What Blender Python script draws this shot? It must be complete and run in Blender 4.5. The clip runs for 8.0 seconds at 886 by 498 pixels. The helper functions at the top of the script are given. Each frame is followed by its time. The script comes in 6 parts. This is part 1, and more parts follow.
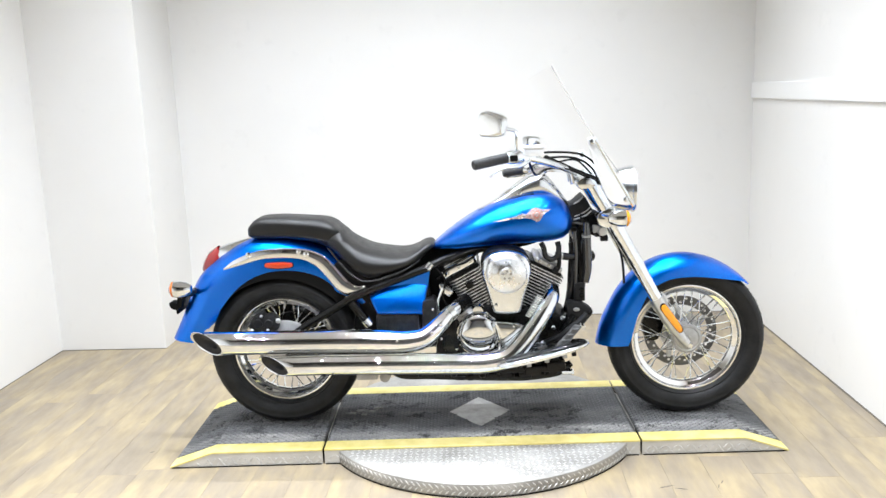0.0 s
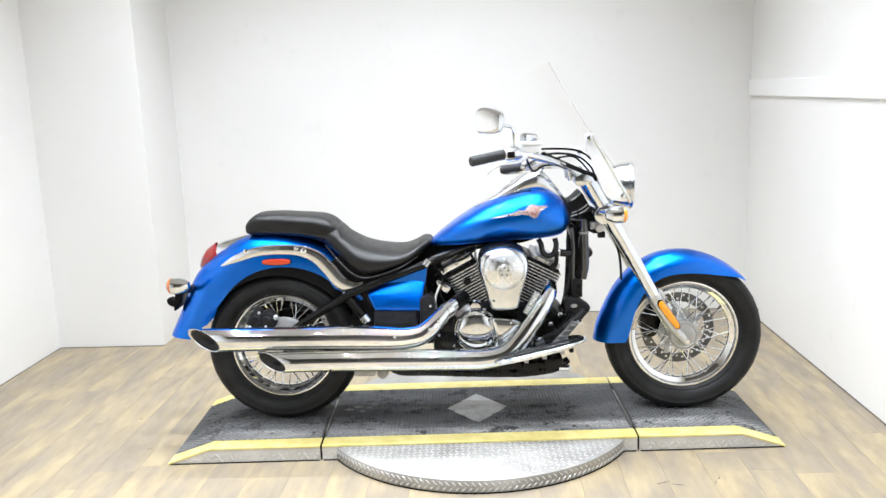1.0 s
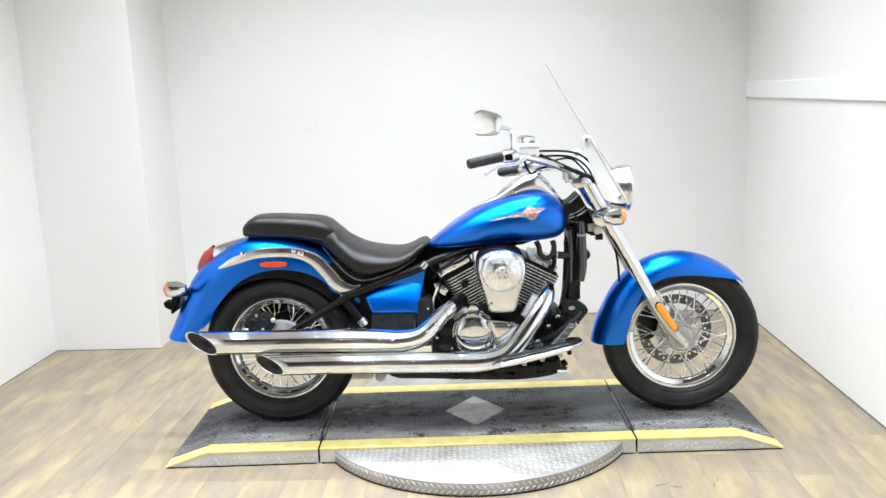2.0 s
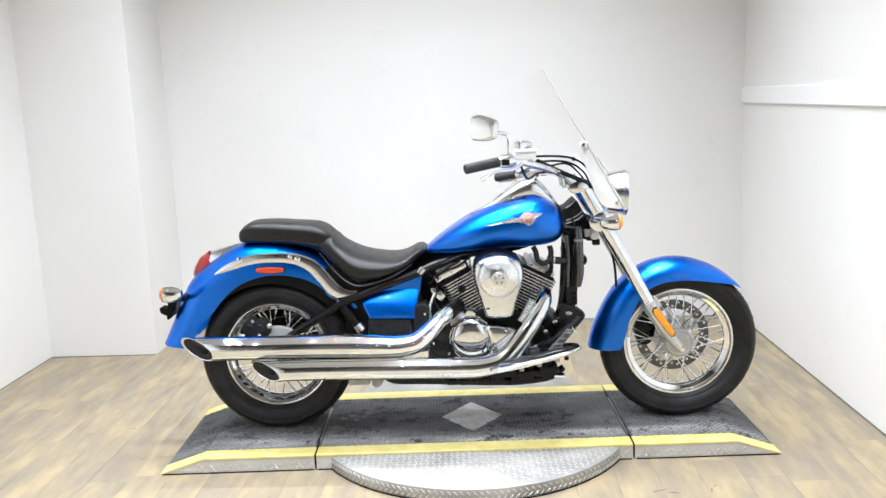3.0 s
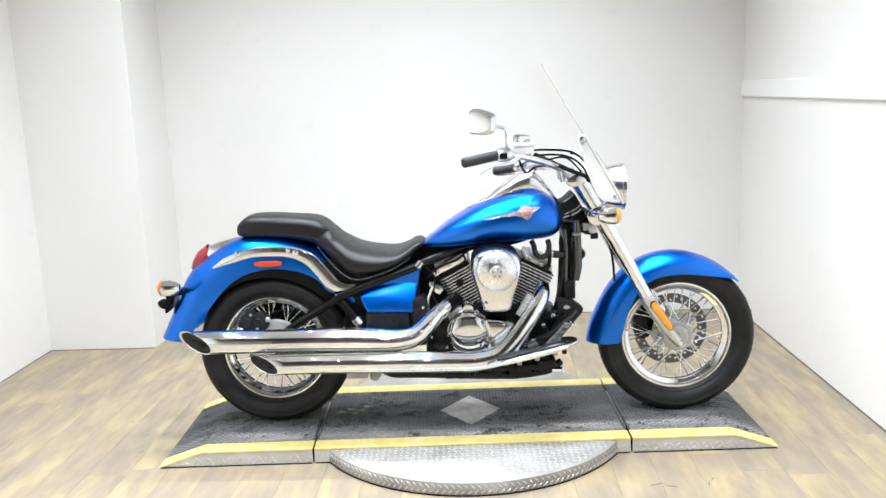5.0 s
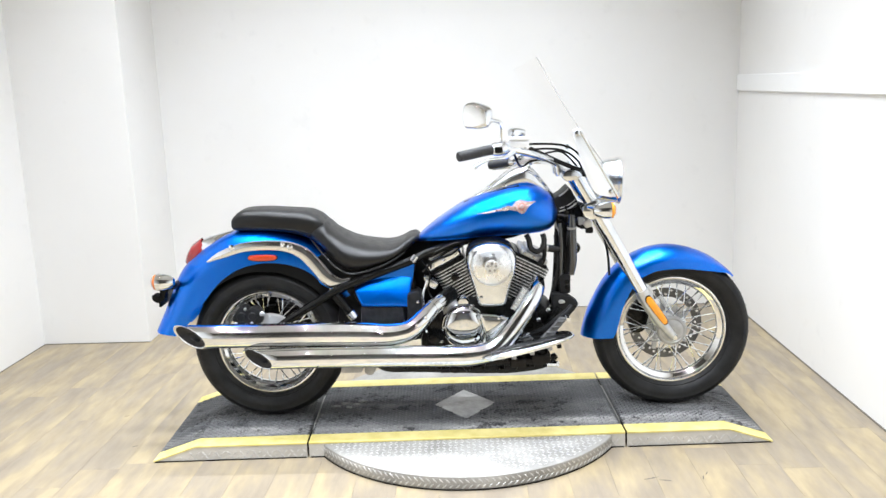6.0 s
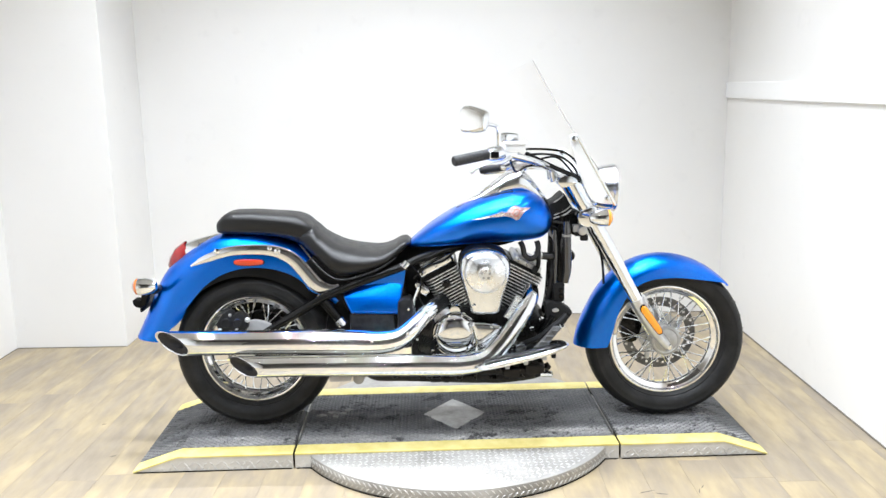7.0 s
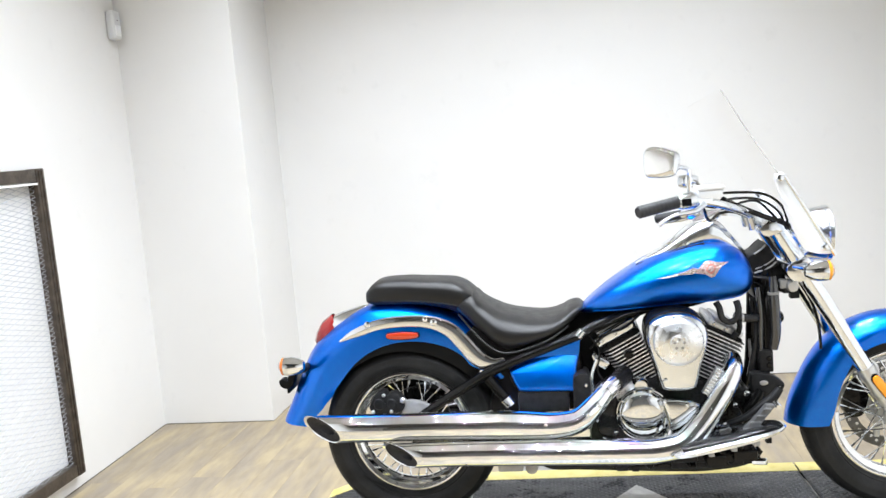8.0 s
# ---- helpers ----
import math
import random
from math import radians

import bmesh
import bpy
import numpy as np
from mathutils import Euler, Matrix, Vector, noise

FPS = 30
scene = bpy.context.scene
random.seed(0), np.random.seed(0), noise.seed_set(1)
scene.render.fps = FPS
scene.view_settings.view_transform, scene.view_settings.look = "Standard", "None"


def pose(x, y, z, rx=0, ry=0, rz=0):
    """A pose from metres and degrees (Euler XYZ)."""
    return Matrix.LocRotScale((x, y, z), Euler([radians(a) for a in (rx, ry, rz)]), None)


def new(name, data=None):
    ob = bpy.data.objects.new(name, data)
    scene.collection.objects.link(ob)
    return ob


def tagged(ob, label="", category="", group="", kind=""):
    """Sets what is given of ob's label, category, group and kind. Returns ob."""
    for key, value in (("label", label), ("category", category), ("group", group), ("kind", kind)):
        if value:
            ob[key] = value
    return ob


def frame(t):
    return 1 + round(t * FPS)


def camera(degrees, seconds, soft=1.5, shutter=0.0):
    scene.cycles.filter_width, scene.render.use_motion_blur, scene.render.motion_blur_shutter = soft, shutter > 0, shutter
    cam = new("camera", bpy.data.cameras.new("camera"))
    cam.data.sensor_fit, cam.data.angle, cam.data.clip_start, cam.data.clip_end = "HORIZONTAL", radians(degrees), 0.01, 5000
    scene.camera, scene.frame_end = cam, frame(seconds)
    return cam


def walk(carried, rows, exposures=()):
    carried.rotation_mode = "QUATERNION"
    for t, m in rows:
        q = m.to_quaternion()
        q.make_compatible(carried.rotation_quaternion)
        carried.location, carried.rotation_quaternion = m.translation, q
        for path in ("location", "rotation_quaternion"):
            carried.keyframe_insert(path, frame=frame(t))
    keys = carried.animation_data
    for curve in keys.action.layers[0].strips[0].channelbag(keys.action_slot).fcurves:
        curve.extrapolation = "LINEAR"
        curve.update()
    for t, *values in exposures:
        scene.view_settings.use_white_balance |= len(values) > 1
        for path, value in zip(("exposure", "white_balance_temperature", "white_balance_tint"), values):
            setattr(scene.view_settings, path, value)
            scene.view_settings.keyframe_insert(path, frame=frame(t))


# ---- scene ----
cam = camera(55.5, 8.0)
walk(cam, [
    (0.0, pose(-0.104, -3.338, 1.393, 79.35, 2.05, 0.63)),
    (0.5, pose(-0.092, -3.337, 1.390, 79.35, 2.28, 0.42)),
    (1.0, pose(-0.099, -3.342, 1.385, 79.26, 2.05, 0.55)),
    (1.5, pose(-0.103, -3.340, 1.390, 79.21, 2.07, 0.44)),
    (3.0, pose(-0.106, -3.332, 1.384, 79.76, 2.09, 0.04)),
    (3.5, pose(-0.101, -3.331, 1.393, 79.78, 2.22, 0.12)),
    (4.0, pose(-0.101, -3.330, 1.388, 79.78, 1.93, 0.08)),
    (4.5, pose(-0.098, -3.331, 1.386, 79.59, 2.07, 0.13)),
    (6.0, pose(-0.094, -3.324, 1.386, 78.86, 1.95, -0.21)),
    (6.5, pose(-0.111, -3.307, 1.384, 78.82, 1.32, -1.22)),
    (7.0, pose(-0.160, -3.245, 1.384, 79.04, 1.01, -1.79)),
    (7.2, pose(-0.209, -3.217, 1.379, 78.20, 2.15, -0.93)),
    (7.3, pose(-0.213, -3.199, 1.373, 78.63, 3.89, -0.98)),
    (7.4, pose(-0.229, -3.191, 1.380, 78.66, 5.03, -0.28)),
    (7.5, pose(-0.227, -3.141, 1.371, 79.14, 5.00, 1.21)),
    (7.6, pose(-0.252, -3.115, 1.381, 80.90, 4.40, 0.43)),
    (7.7, pose(-0.276, -3.080, 1.383, 80.74, 4.89, 1.60)),
    (7.8, pose(-0.291, -3.021, 1.390, 80.77, 5.38, 3.46)),
    (7.9, pose(-0.284, -2.938, 1.357, 82.57, 4.98, 5.09)),
    (8.0, pose(-0.296, -2.852, 1.383, 82.67, 4.68, 6.67)),
], exposures=[
    (0.0, 0.10), (0.5, 0.12), (1.0, 0.06), (1.5, 0.01), (3.0, -0.02), (3.5, -0.03), (4.0, 0.01), (4.5, 0.04),
    (6.0, 0.08), (6.5, 0.11), (7.0, 0.13), (7.5, 0.09), (8.0, 0.09),
])

# ---- light ----
ROOM = Matrix.Rotation(radians(-1.75), 4, "Z")      # the room stands a little askew to the platform
LEFT, RIGHT, BACK, TOP, REAR = -2.435, 1.602, 1.742, 3.0, -7.5

world = bpy.data.worlds.new("world")
world.use_nodes = True
world.node_tree.nodes["Background"].inputs[0].default_value = (0.9, 0.95, 1.0, 1)
world.node_tree.nodes["Background"].inputs[1].default_value = 0.05
scene.world = world


def ceiling_lamp(X, Y, sx, sy, watts, kelvin_rgb, spread=150):
    data = bpy.data.lights.new("ceiling_lamp", "AREA")
    data.shape, data.size, data.size_y = ("ELLIPSE" if sx < 0.2 else "RECTANGLE"), sx, sy
    data.energy, data.color, data.spread = watts, kelvin_rgb, radians(spread)
    ob = new("ceiling_lamp", data)
    ob.matrix_world = ROOM @ pose(X, Y, TOP - 0.06)
    return ob


COOL = (0.850, 0.912, 1.0)
for k, (ly, share) in enumerate(((-4.8, 1.1), (-3.7, 1.05), (-2.6, 1.0), (-1.5, 1.0), (-0.4, 0.95), (0.6, 1.0))):
    for lx in (-1.10, -0.66, -0.22, 0.22, 0.66):
        ceiling_lamp(lx + (0.0 if k % 2 else 0.24), ly, 0.025, 0.025, 8.9 * share, COOL, 125)
# an added row of unseen spots, brightening wall and floor on the bay's open side
for ly in (-2.4, -1.7, -1.0, -0.3, 0.3):
    ceiling_lamp(-1.62, ly, 0.03, 0.03, 8.4, COOL, 125)

# ---- materials ----
def nodes_of(name):
    m = bpy.data.materials.new(name)
    m.use_nodes = True
    nt = m.node_tree
    return m, nt, nt.nodes["Principled BSDF"]


def ramp(nt, fac, stops):
    r = nt.nodes.new("ShaderNodeValToRGB")
    while len(r.color_ramp.elements) < len(stops):
        r.color_ramp.elements.new(0.5)
    for e, (p, c) in zip(r.color_ramp.elements, stops):
        e.position, e.color = p, (*c, 1)
    nt.links.new(fac, r.inputs[0])
    return r.outputs[0]


def noise_tex(nt, scale, detail=4, stretch=(1, 1, 1), rough=0.55, coord="Object", lift=None):
    co = nt.nodes.new("ShaderNodeTexCoord")
    mp = nt.nodes.new("ShaderNodeMapping")
    mp.inputs["Scale"].default_value = stretch
    nt.links.new(co.outputs[coord], mp.inputs[0])
    n = nt.nodes.new("ShaderNodeTexNoise")
    if lift is not None:
        n.noise_dimensions = "4D"
        nt.links.new(lift, n.inputs["W"])
    n.inputs["Scale"].default_value, n.inputs["Detail"].default_value, n.inputs["Roughness"].default_value = scale, detail, rough
    nt.links.new(mp.outputs[0], n.inputs["Vector"])
    return n.outputs[0]


def bump(nt, bsdf, height, strength, dist=0.01):
    b = nt.nodes.new("ShaderNodeBump")
    b.inputs["Strength"].default_value, b.inputs["Distance"].default_value = strength, dist
    nt.links.new(height, b.inputs["Height"])
    nt.links.new(b.outputs[0], bsdf.inputs["Normal"])
    return b


def mixc(nt, fac, a, b, mode="MIX"):
    m = nt.nodes.new("ShaderNodeMix")
    m.data_type, m.blend_type = "RGBA", mode
    if isinstance(fac, (int, float)):
        m.inputs[0].default_value = fac
    else:
        nt.links.new(fac, m.inputs[0])
    for sock, v in ((m.inputs[6], a), (m.inputs[7], b)):
        if isinstance(v, tuple):
            sock.default_value = (*v, 1)
        else:
            nt.links.new(v, sock)
    return m.outputs[2]


def stretch01(nt, val, lo, hi, a=0.0, b=1.0):
    m = nt.nodes.new("ShaderNodeMapRange")
    for i, v in enumerate((lo, hi, a, b)):
        m.inputs[1 + i].default_value = v
    nt.links.new(val, m.inputs[0])
    return m.outputs[0]


def plain(name, c1, c2, rough=0.5, metal=0.0, scale=8, grain=120, bumpy=0.1, rvar=0.1, coat=0.0, spec=0.5):
    """Two-tone surface: broad stains between c1 and c2, fine grain in relief and gloss."""
    m, nt, b = nodes_of(name)
    broad, fine = noise_tex(nt, scale, 5), noise_tex(nt, grain, 3)
    nt.links.new(ramp(nt, broad, [(0.3, c1), (0.7, c2)]), b.inputs["Base Color"])
    nt.links.new(stretch01(nt, fine, 0.3, 0.7, max(rough - rvar, 0.02), min(rough + rvar, 1)), b.inputs["Roughness"])
    b.inputs["Metallic"].default_value = metal
    b.inputs["Coat Weight"].default_value = coat
    b.inputs["Coat Roughness"].default_value = 0.04
    b.inputs["Specular IOR Level"].default_value = spec
    if bumpy:
        bump(nt, b, fine, bumpy, 0.002)
    return m


def wall_paint(name, c1, c2):
    m, nt, b = nodes_of(name)
    broad, mid, fine = noise_tex(nt, 1.1, 5), noise_tex(nt, 9, 6), noise_tex(nt, 260, 2)
    col = mixc(nt, stretch01(nt, mid, 0.62, 0.75, 0, 0.25), ramp(nt, broad, [(0.3, c1), (0.7, c2)]), tuple(x * 0.86 for x in c1))
    nt.links.new(col, b.inputs["Base Color"])
    b.inputs["Roughness"].default_value = 0.42
    bump(nt, b, fine, 0.12, 0.002)
    return m


def plank_wood():
    m, nt, b = nodes_of("plank_wood")
    info = nt.nodes.new("ShaderNodeObjectInfo")
    rnd = info.outputs["Random"]
    big = nt.nodes.new("ShaderNodeMath")
    big.operation = "MULTIPLY"
    nt.links.new(rnd, big.inputs[0])
    big.inputs[1].default_value = 57.0
    grain = noise_tex(nt, 7, 5, (3.6, 0.9, 1), 0.55, lift=big.outputs[0])
    band = noise_tex(nt, 2.5, 4, (3.6, 0.9, 1), 0.6, lift=big.outputs[0])
    knot = noise_tex(nt, 60, 3, (4, 0.4, 1), 0.6, lift=big.outputs[0])
    tone = ramp(nt, rnd, [(0.0, (0.27, 0.215, 0.145)), (0.3, (0.32, 0.25, 0.15)), (0.6, (0.28, 0.23, 0.165)), (0.85, (0.34, 0.265, 0.158)), (1.0, (0.26, 0.21, 0.147))])
    dark = ramp(nt, band, [(0.34, (0.20, 0.167, 0.133)), (0.44, (0.255, 0.212, 0.160)), (0.53, (0.32, 0.256, 0.165)), (0.63, (0.42, 0.33, 0.19))])
    c = mixc(nt, 0.80, tone, dark)
    c = mixc(nt, stretch01(nt, grain, 0.46, 0.70, 0, 0.30), c, (0.18, 0.152, 0.118))
    c = mixc(nt, stretch01(nt, knot, 0.55, 0.75, 0, 0.3), c, (0.36, 0.29, 0.20))
    c = mixc(nt, 0.15, c, (0.305, 0.256, 0.178))
    nt.links.new(c, b.inputs["Base Color"])
    nt.links.new(stretch01(nt, grain, 0.3, 0.7, 0.34, 0.52), b.inputs["Roughness"])
    bump(nt, b, knot, 0.12, 0.002)
    return m


def car_paint(name, deep, bright):
    m, nt, b = nodes_of(name)
    flake, broad = noise_tex(nt, 900, 2), noise_tex(nt, 5, 3)
    nt.links.new(mixc(nt, stretch01(nt, flake, 0.35, 0.7, 0.15, 0.85), deep, bright), b.inputs["Base Color"])
    b.inputs["Metallic"].default_value = 0.98
    b.inputs["Specular IOR Level"].default_value = 0.1
    b.inputs["Specular Tint"].default_value = (0.15, 0.5, 1.0, 1)
    nt.links.new(stretch01(nt, broad, 0.3, 0.7, 0.28, 0.34), b.inputs["Roughness"])
    b.inputs["Coat Weight"].default_value = 1.0
    b.inputs["Coat Roughness"].default_value = 0.045
    b.inputs["Coat IOR"].default_value = 1.38
    return m


def chrome(name, tint=(0.835, 0.87, 0.91), rough=0.007):
    m, nt, b = nodes_of(name)
    n = noise_tex(nt, 30, 4)
    nt.links.new(mixc(nt, stretch01(nt, n, 0.35, 0.7, 0, 1), tint, tuple(x * 0.93 for x in tint)), b.inputs["Base Color"])
    b.inputs["Metallic"].default_value = 1.0
    nt.links.new(stretch01(nt, n, 0.3, 0.7, rough * 0.6, rough * 1.5), b.inputs["Roughness"])
    return m


def glow_lens(name, col, rough=0.2):
    m, nt, b = nodes_of(name)
    n = noise_tex(nt, 140, 2, (1, 1, 2.5))
    nt.links.new(mixc(nt, n, col, tuple(x * 0.75 for x in col)), b.inputs["Base Color"])
    b.inputs["Roughness"].default_value = rough
    b.inputs["Coat Weight"].default_value = 0.8
    b.inputs["Subsurface Weight"].default_value = 0.1
    b.inputs["Subsurface Radius"].default_value = (0.01, 0.004, 0.001)
    return m


def clear(name, tint=(0.97, 0.98, 0.98), rough=0.02, ior=1.46):
    m, nt, b = nodes_of(name)
    b.inputs["Base Color"].default_value = (*tint, 1)
    b.inputs["Transmission Weight"].default_value = 1.0
    b.inputs["Roughness"].default_value = rough
    b.inputs["IOR"].default_value = ior
    return m


def vinyl():
    """Black upholstery vinyl: fine grain, soft wrinkles, handled sheen."""
    m, nt, b = nodes_of("black_vinyl")
    broad, wrinkle, fine = noise_tex(nt, 7, 4), noise_tex(nt, 30, 5, (1, 1, 2.2), 0.6), noise_tex(nt, 420, 2)
    nt.links.new(ramp(nt, broad, [(0.3, (0.0032, 0.003, 0.0029)), (0.7, (0.0068, 0.0064, 0.0062))]), b.inputs["Base Color"])
    nt.links.new(stretch01(nt, wrinkle, 0.3, 0.7, 0.34, 0.47), b.inputs["Roughness"])
    b.inputs["Specular IOR Level"].default_value = 0.38
    low = bump(nt, b, wrinkle, 0.035, 0.004)
    top = nt.nodes.new("ShaderNodeBump")
    top.inputs["Strength"].default_value, top.inputs["Distance"].default_value = 0.06, 0.001
    nt.links.new(fine, top.inputs["Height"])
    nt.links.new(low.outputs[0], top.inputs["Normal"])
    nt.links.new(top.outputs[0], b.inputs["Normal"])
    return m


def worn_mat(name, gain):
    """Dark studded deck, scuffed to pale grey in streaks along the bike and in blots."""
    m, nt, b = nodes_of(name)
    streak, blot, fine = noise_tex(nt, 3.0, 7, (1.0, 5, 1), 0.65), noise_tex(nt, 9, 8, (1, 1.5, 1), 0.75), noise_tex(nt, 150, 3)
    c = ramp(nt, streak, [(p, tuple(x * gain for x in q)) for p, q in ((0.3, (0.047, 0.047, 0.048)), (0.52, (0.088, 0.087, 0.086)), (0.72, (0.175, 0.171, 0.164)))])
    # darker down the middle, with a ragged edge
    co = nt.nodes.new("ShaderNodeTexCoord")
    sep = nt.nodes.new("ShaderNodeSeparateXYZ")
    nt.links.new(co.outputs["Object"], sep.inputs[0])
    off = nt.nodes.new("ShaderNodeMath")
    off.operation = "SUBTRACT"
    nt.links.new(sep.outputs[1], off.inputs[0])
    off.inputs[1].default_value = 0.055
    ab = nt.nodes.new("ShaderNodeMath")
    ab.operation = "ABSOLUTE"
    nt.links.new(off.outputs[0], ab.inputs[0])
    rag = nt.nodes.new("ShaderNodeMath")
    rag.operation = "MULTIPLY_ADD"
    nt.links.new(blot, rag.inputs[0])
    rag.inputs[1].default_value = 0.12
    nt.links.new(ab.outputs[0], rag.inputs[2])
    c = mixc(nt, stretch01(nt, rag.outputs[0], 0.245, 0.285, 0.72, 0.0), c, tuple(x * gain for x in (0.016, 0.0165, 0.018)))
    c = mixc(nt, stretch01(nt, blot, 0.54, 0.60, 0, 0.9), c, tuple(x * gain for x in (0.006, 0.006, 0.0065)))
    c = mixc(nt, stretch01(nt, fine, 0.55, 0.75, 0, 0.4), c, (0.17, 0.168, 0.162))
    nt.links.new(c, b.inputs["Base Color"])
    nt.links.new(stretch01(nt, blot, 0.3, 0.7, 0.42, 0.62), b.inputs["Roughness"])
    bump(nt, b, fine, 0.3, 0.002)
    return m


WALL = wall_paint("white_wall_paint", (0.79, 0.78, 0.755), (0.83, 0.82, 0.80))
# unseen ceiling, greyer than the walls to set fill and reflection contrast
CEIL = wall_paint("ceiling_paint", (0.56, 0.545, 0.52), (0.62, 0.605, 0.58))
# near-black finish of the added ceiling that chrome and tank reflect
DARK_CEIL = wall_paint("reflection_dark_paint", (0.05, 0.048, 0.045), (0.08, 0.077, 0.073))
TRIM = wall_paint("white_trim_paint", (0.86, 0.86, 0.85), (0.89, 0.89, 0.88))
# unseen far wall, kept dark grey for contrast in the chrome
FARWALL = wall_paint("showroom_wall_paint", (0.24, 0.235, 0.225), (0.30, 0.294, 0.28))
WOOD = plank_wood()
GAP = plain("plank_joint", (0.22, 0.18, 0.13), (0.27, 0.225, 0.16), 0.8)
# one worn finish, darkened for the deck, paler on studs to paint their sheen
DECK = worn_mat("worn_deck", 0.5)
STUD = worn_mat("worn_sheen_stud_tops", 2.6)
YELLOW = plain("yellow_edge_paint", (0.58, 0.48, 0.14), (0.74, 0.635, 0.26), 0.5, 0, 14, 90, 0.25, 0.1)
ALU = plain("tread_plate_aluminium", (0.23, 0.222, 0.204), (0.44, 0.427, 0.398), 0.55, 0.35, 6, 80, 0.15, 0.1)
# tread plate lightened for upright skirts: frontal light put into the colour
ALU_SIDE_LIT = plain("lit_side_tread_plate", (0.44, 0.422, 0.388), (0.62, 0.598, 0.555), 0.50, 0.3, 7, 80, 0.15, 0.1)
ALU_DIRTY = plain("dull_aluminium", (0.24, 0.235, 0.225), (0.40, 0.395, 0.385), 0.48, 0.5, 16, 90, 0.2, 0.12)
STEEL_DARK = plain("bronze_frame_paint", (0.035, 0.026, 0.02), (0.10, 0.078, 0.058), 0.42, 0.3, 22, 110, 0.3, 0.12)
WIRE = plain("galvanised_wire", (0.50, 0.52, 0.55), (0.62, 0.64, 0.67), 0.4, 0.4, 30)
PLASTIC_WHITE = plain("white_plastic", (0.66, 0.67, 0.67), (0.72, 0.73, 0.73), 0.4)
BLUE = car_paint("blue_metallic_paint", (0.0, 0.050, 0.60), (0.0, 0.300, 1.0))
CHROME = chrome("chrome")
CHROME_SOFT = chrome("satin_chrome", (0.80, 0.835, 0.875), 0.14)
CAST = plain("cast_aluminium", (0.56, 0.565, 0.57), (0.70, 0.705, 0.71), 0.38, 0.9, 24, 160, 0.2, 0.08)
RUBBER = plain("tyre_rubber", (0.008, 0.008, 0.0082), (0.019, 0.019, 0.0193), 0.5, 0, 12, 90, 0.25, 0.12, 0, 0.22)
TUBE = plain("gloss_black_tube", (0.010, 0.010, 0.011), (0.022, 0.022, 0.023), 0.12, 0, 20, 200, 0.03, 0.05, 0.6, 0.8)
LEATHER = vinyl()
BLACK = plain("gloss_black_paint", (0.0025, 0.0025, 0.0025), (0.005, 0.005, 0.005), 0.20, 0, 10, 120, 0.06, 0.06, 0, 0.25)
BLACK_PLASTIC = plain("black_plastic", (0.003, 0.003, 0.003), (0.007, 0.007, 0.007), 0.42, 0, 12, 150, 0.2, 0.08, 0, 0.10)
ENGINE_BLACK = plain("engine_black_enamel", (0.003, 0.003, 0.003), (0.007, 0.007, 0.007), 0.30, 0.0, 16, 120, 0.2, 0.1, 0, 0.12)
FIN_EDGE = plain("machined_fin_edge", (0.74, 0.74, 0.74), (0.86, 0.86, 0.86), 0.30, 0.5, 30)
DISC_STEEL = plain("brake_disc_steel", (0.10, 0.10, 0.10), (0.16, 0.16, 0.16), 0.35, 0.9, 14)
AMBER = glow_lens("amber_lens", (0.95, 0.36, 0.015))
RED_AMBER = glow_lens("red_amber_lens", (0.62, 0.16, 0.03))
RED = glow_lens("red_lens", (0.24, 0.006, 0.008))
ORANGE_RED = glow_lens("orange_red_reflector", (0.55, 0.05, 0.012))
SHIELD = clear("clear_acrylic", (0.992, 0.987, 0.983), 0.0, 1.012)
GLASS = clear("lamp_glass", (0.95, 0.96, 0.97), 0.03)
SATIN = chrome("brushed_satin_chrome", (0.86, 0.88, 0.90), 0.27)
LUGS = plain("polished_tread_lugs", (0.45, 0.438, 0.42), (0.66, 0.646, 0.62), 0.36, 0.5, 20)
# chrome of bracket and reservoir, its glare painted in as a near-white base
GLARE_METAL = plain("glare_white_metal", (0.84, 0.85, 0.86), (0.88, 0.89, 0.90), 0.30, 0.35, 20, 120, 0.0, 0.02)
HOSE = plain("glossy_hose_rubber", (0.010, 0.010, 0.011), (0.018, 0.018, 0.019), 0.20, 0, 20, 120, 0.05, 0.05, 0, 0.36)
GRIP = plain("grip_rubber", (0.014, 0.014, 0.015), (0.022, 0.022, 0.023), 0.6, 0, 12, 90, 0.2)
RIM = chrome("rim_chrome", (0.86, 0.865, 0.87), 0.04)
MIRROR_GLASS = chrome("mirror_glass", (0.88, 0.89, 0.89), 0.02)
EMBLEM_RED = plain("emblem_red", (0.42, 0.13, 0.10), (0.55, 0.22, 0.18), 0.35)
EMBLEM_SILVER = plain("emblem_silver", (0.26, 0.10, 0.08), (0.60, 0.56, 0.54), 0.3, 0.4, 150)
EMBLEM_GOLD = plain("emblem_gold", (0.36, 0.29, 0.24), (0.52, 0.45, 0.38), 0.3, 0.8, 60)
EMBLEM_DARK = plain("emblem_dark", (0.06, 0.05, 0.05), (0.10, 0.08, 0.08), 0.4)

# ---- shapes ----
def part(name, bm, material, parent=None, label="", smooth=True, mw=None):
    me = bpy.data.meshes.new(name)
    bmesh.ops.recalc_face_normals(bm, faces=bm.faces)
    bm.to_mesh(me)
    bm.free()
    for mt in (material if isinstance(material, (list, tuple)) else [material]):
        me.materials.append(mt)
    if smooth:
        me.shade_smooth()
        me.set_sharp_from_angle(angle=radians(38))
    ob = new(name, me)
    if parent is not None:
        ob.parent = parent
    if mw is not None:
        ob.matrix_local = mw
    if label:
        ob["label"] = label
    return ob


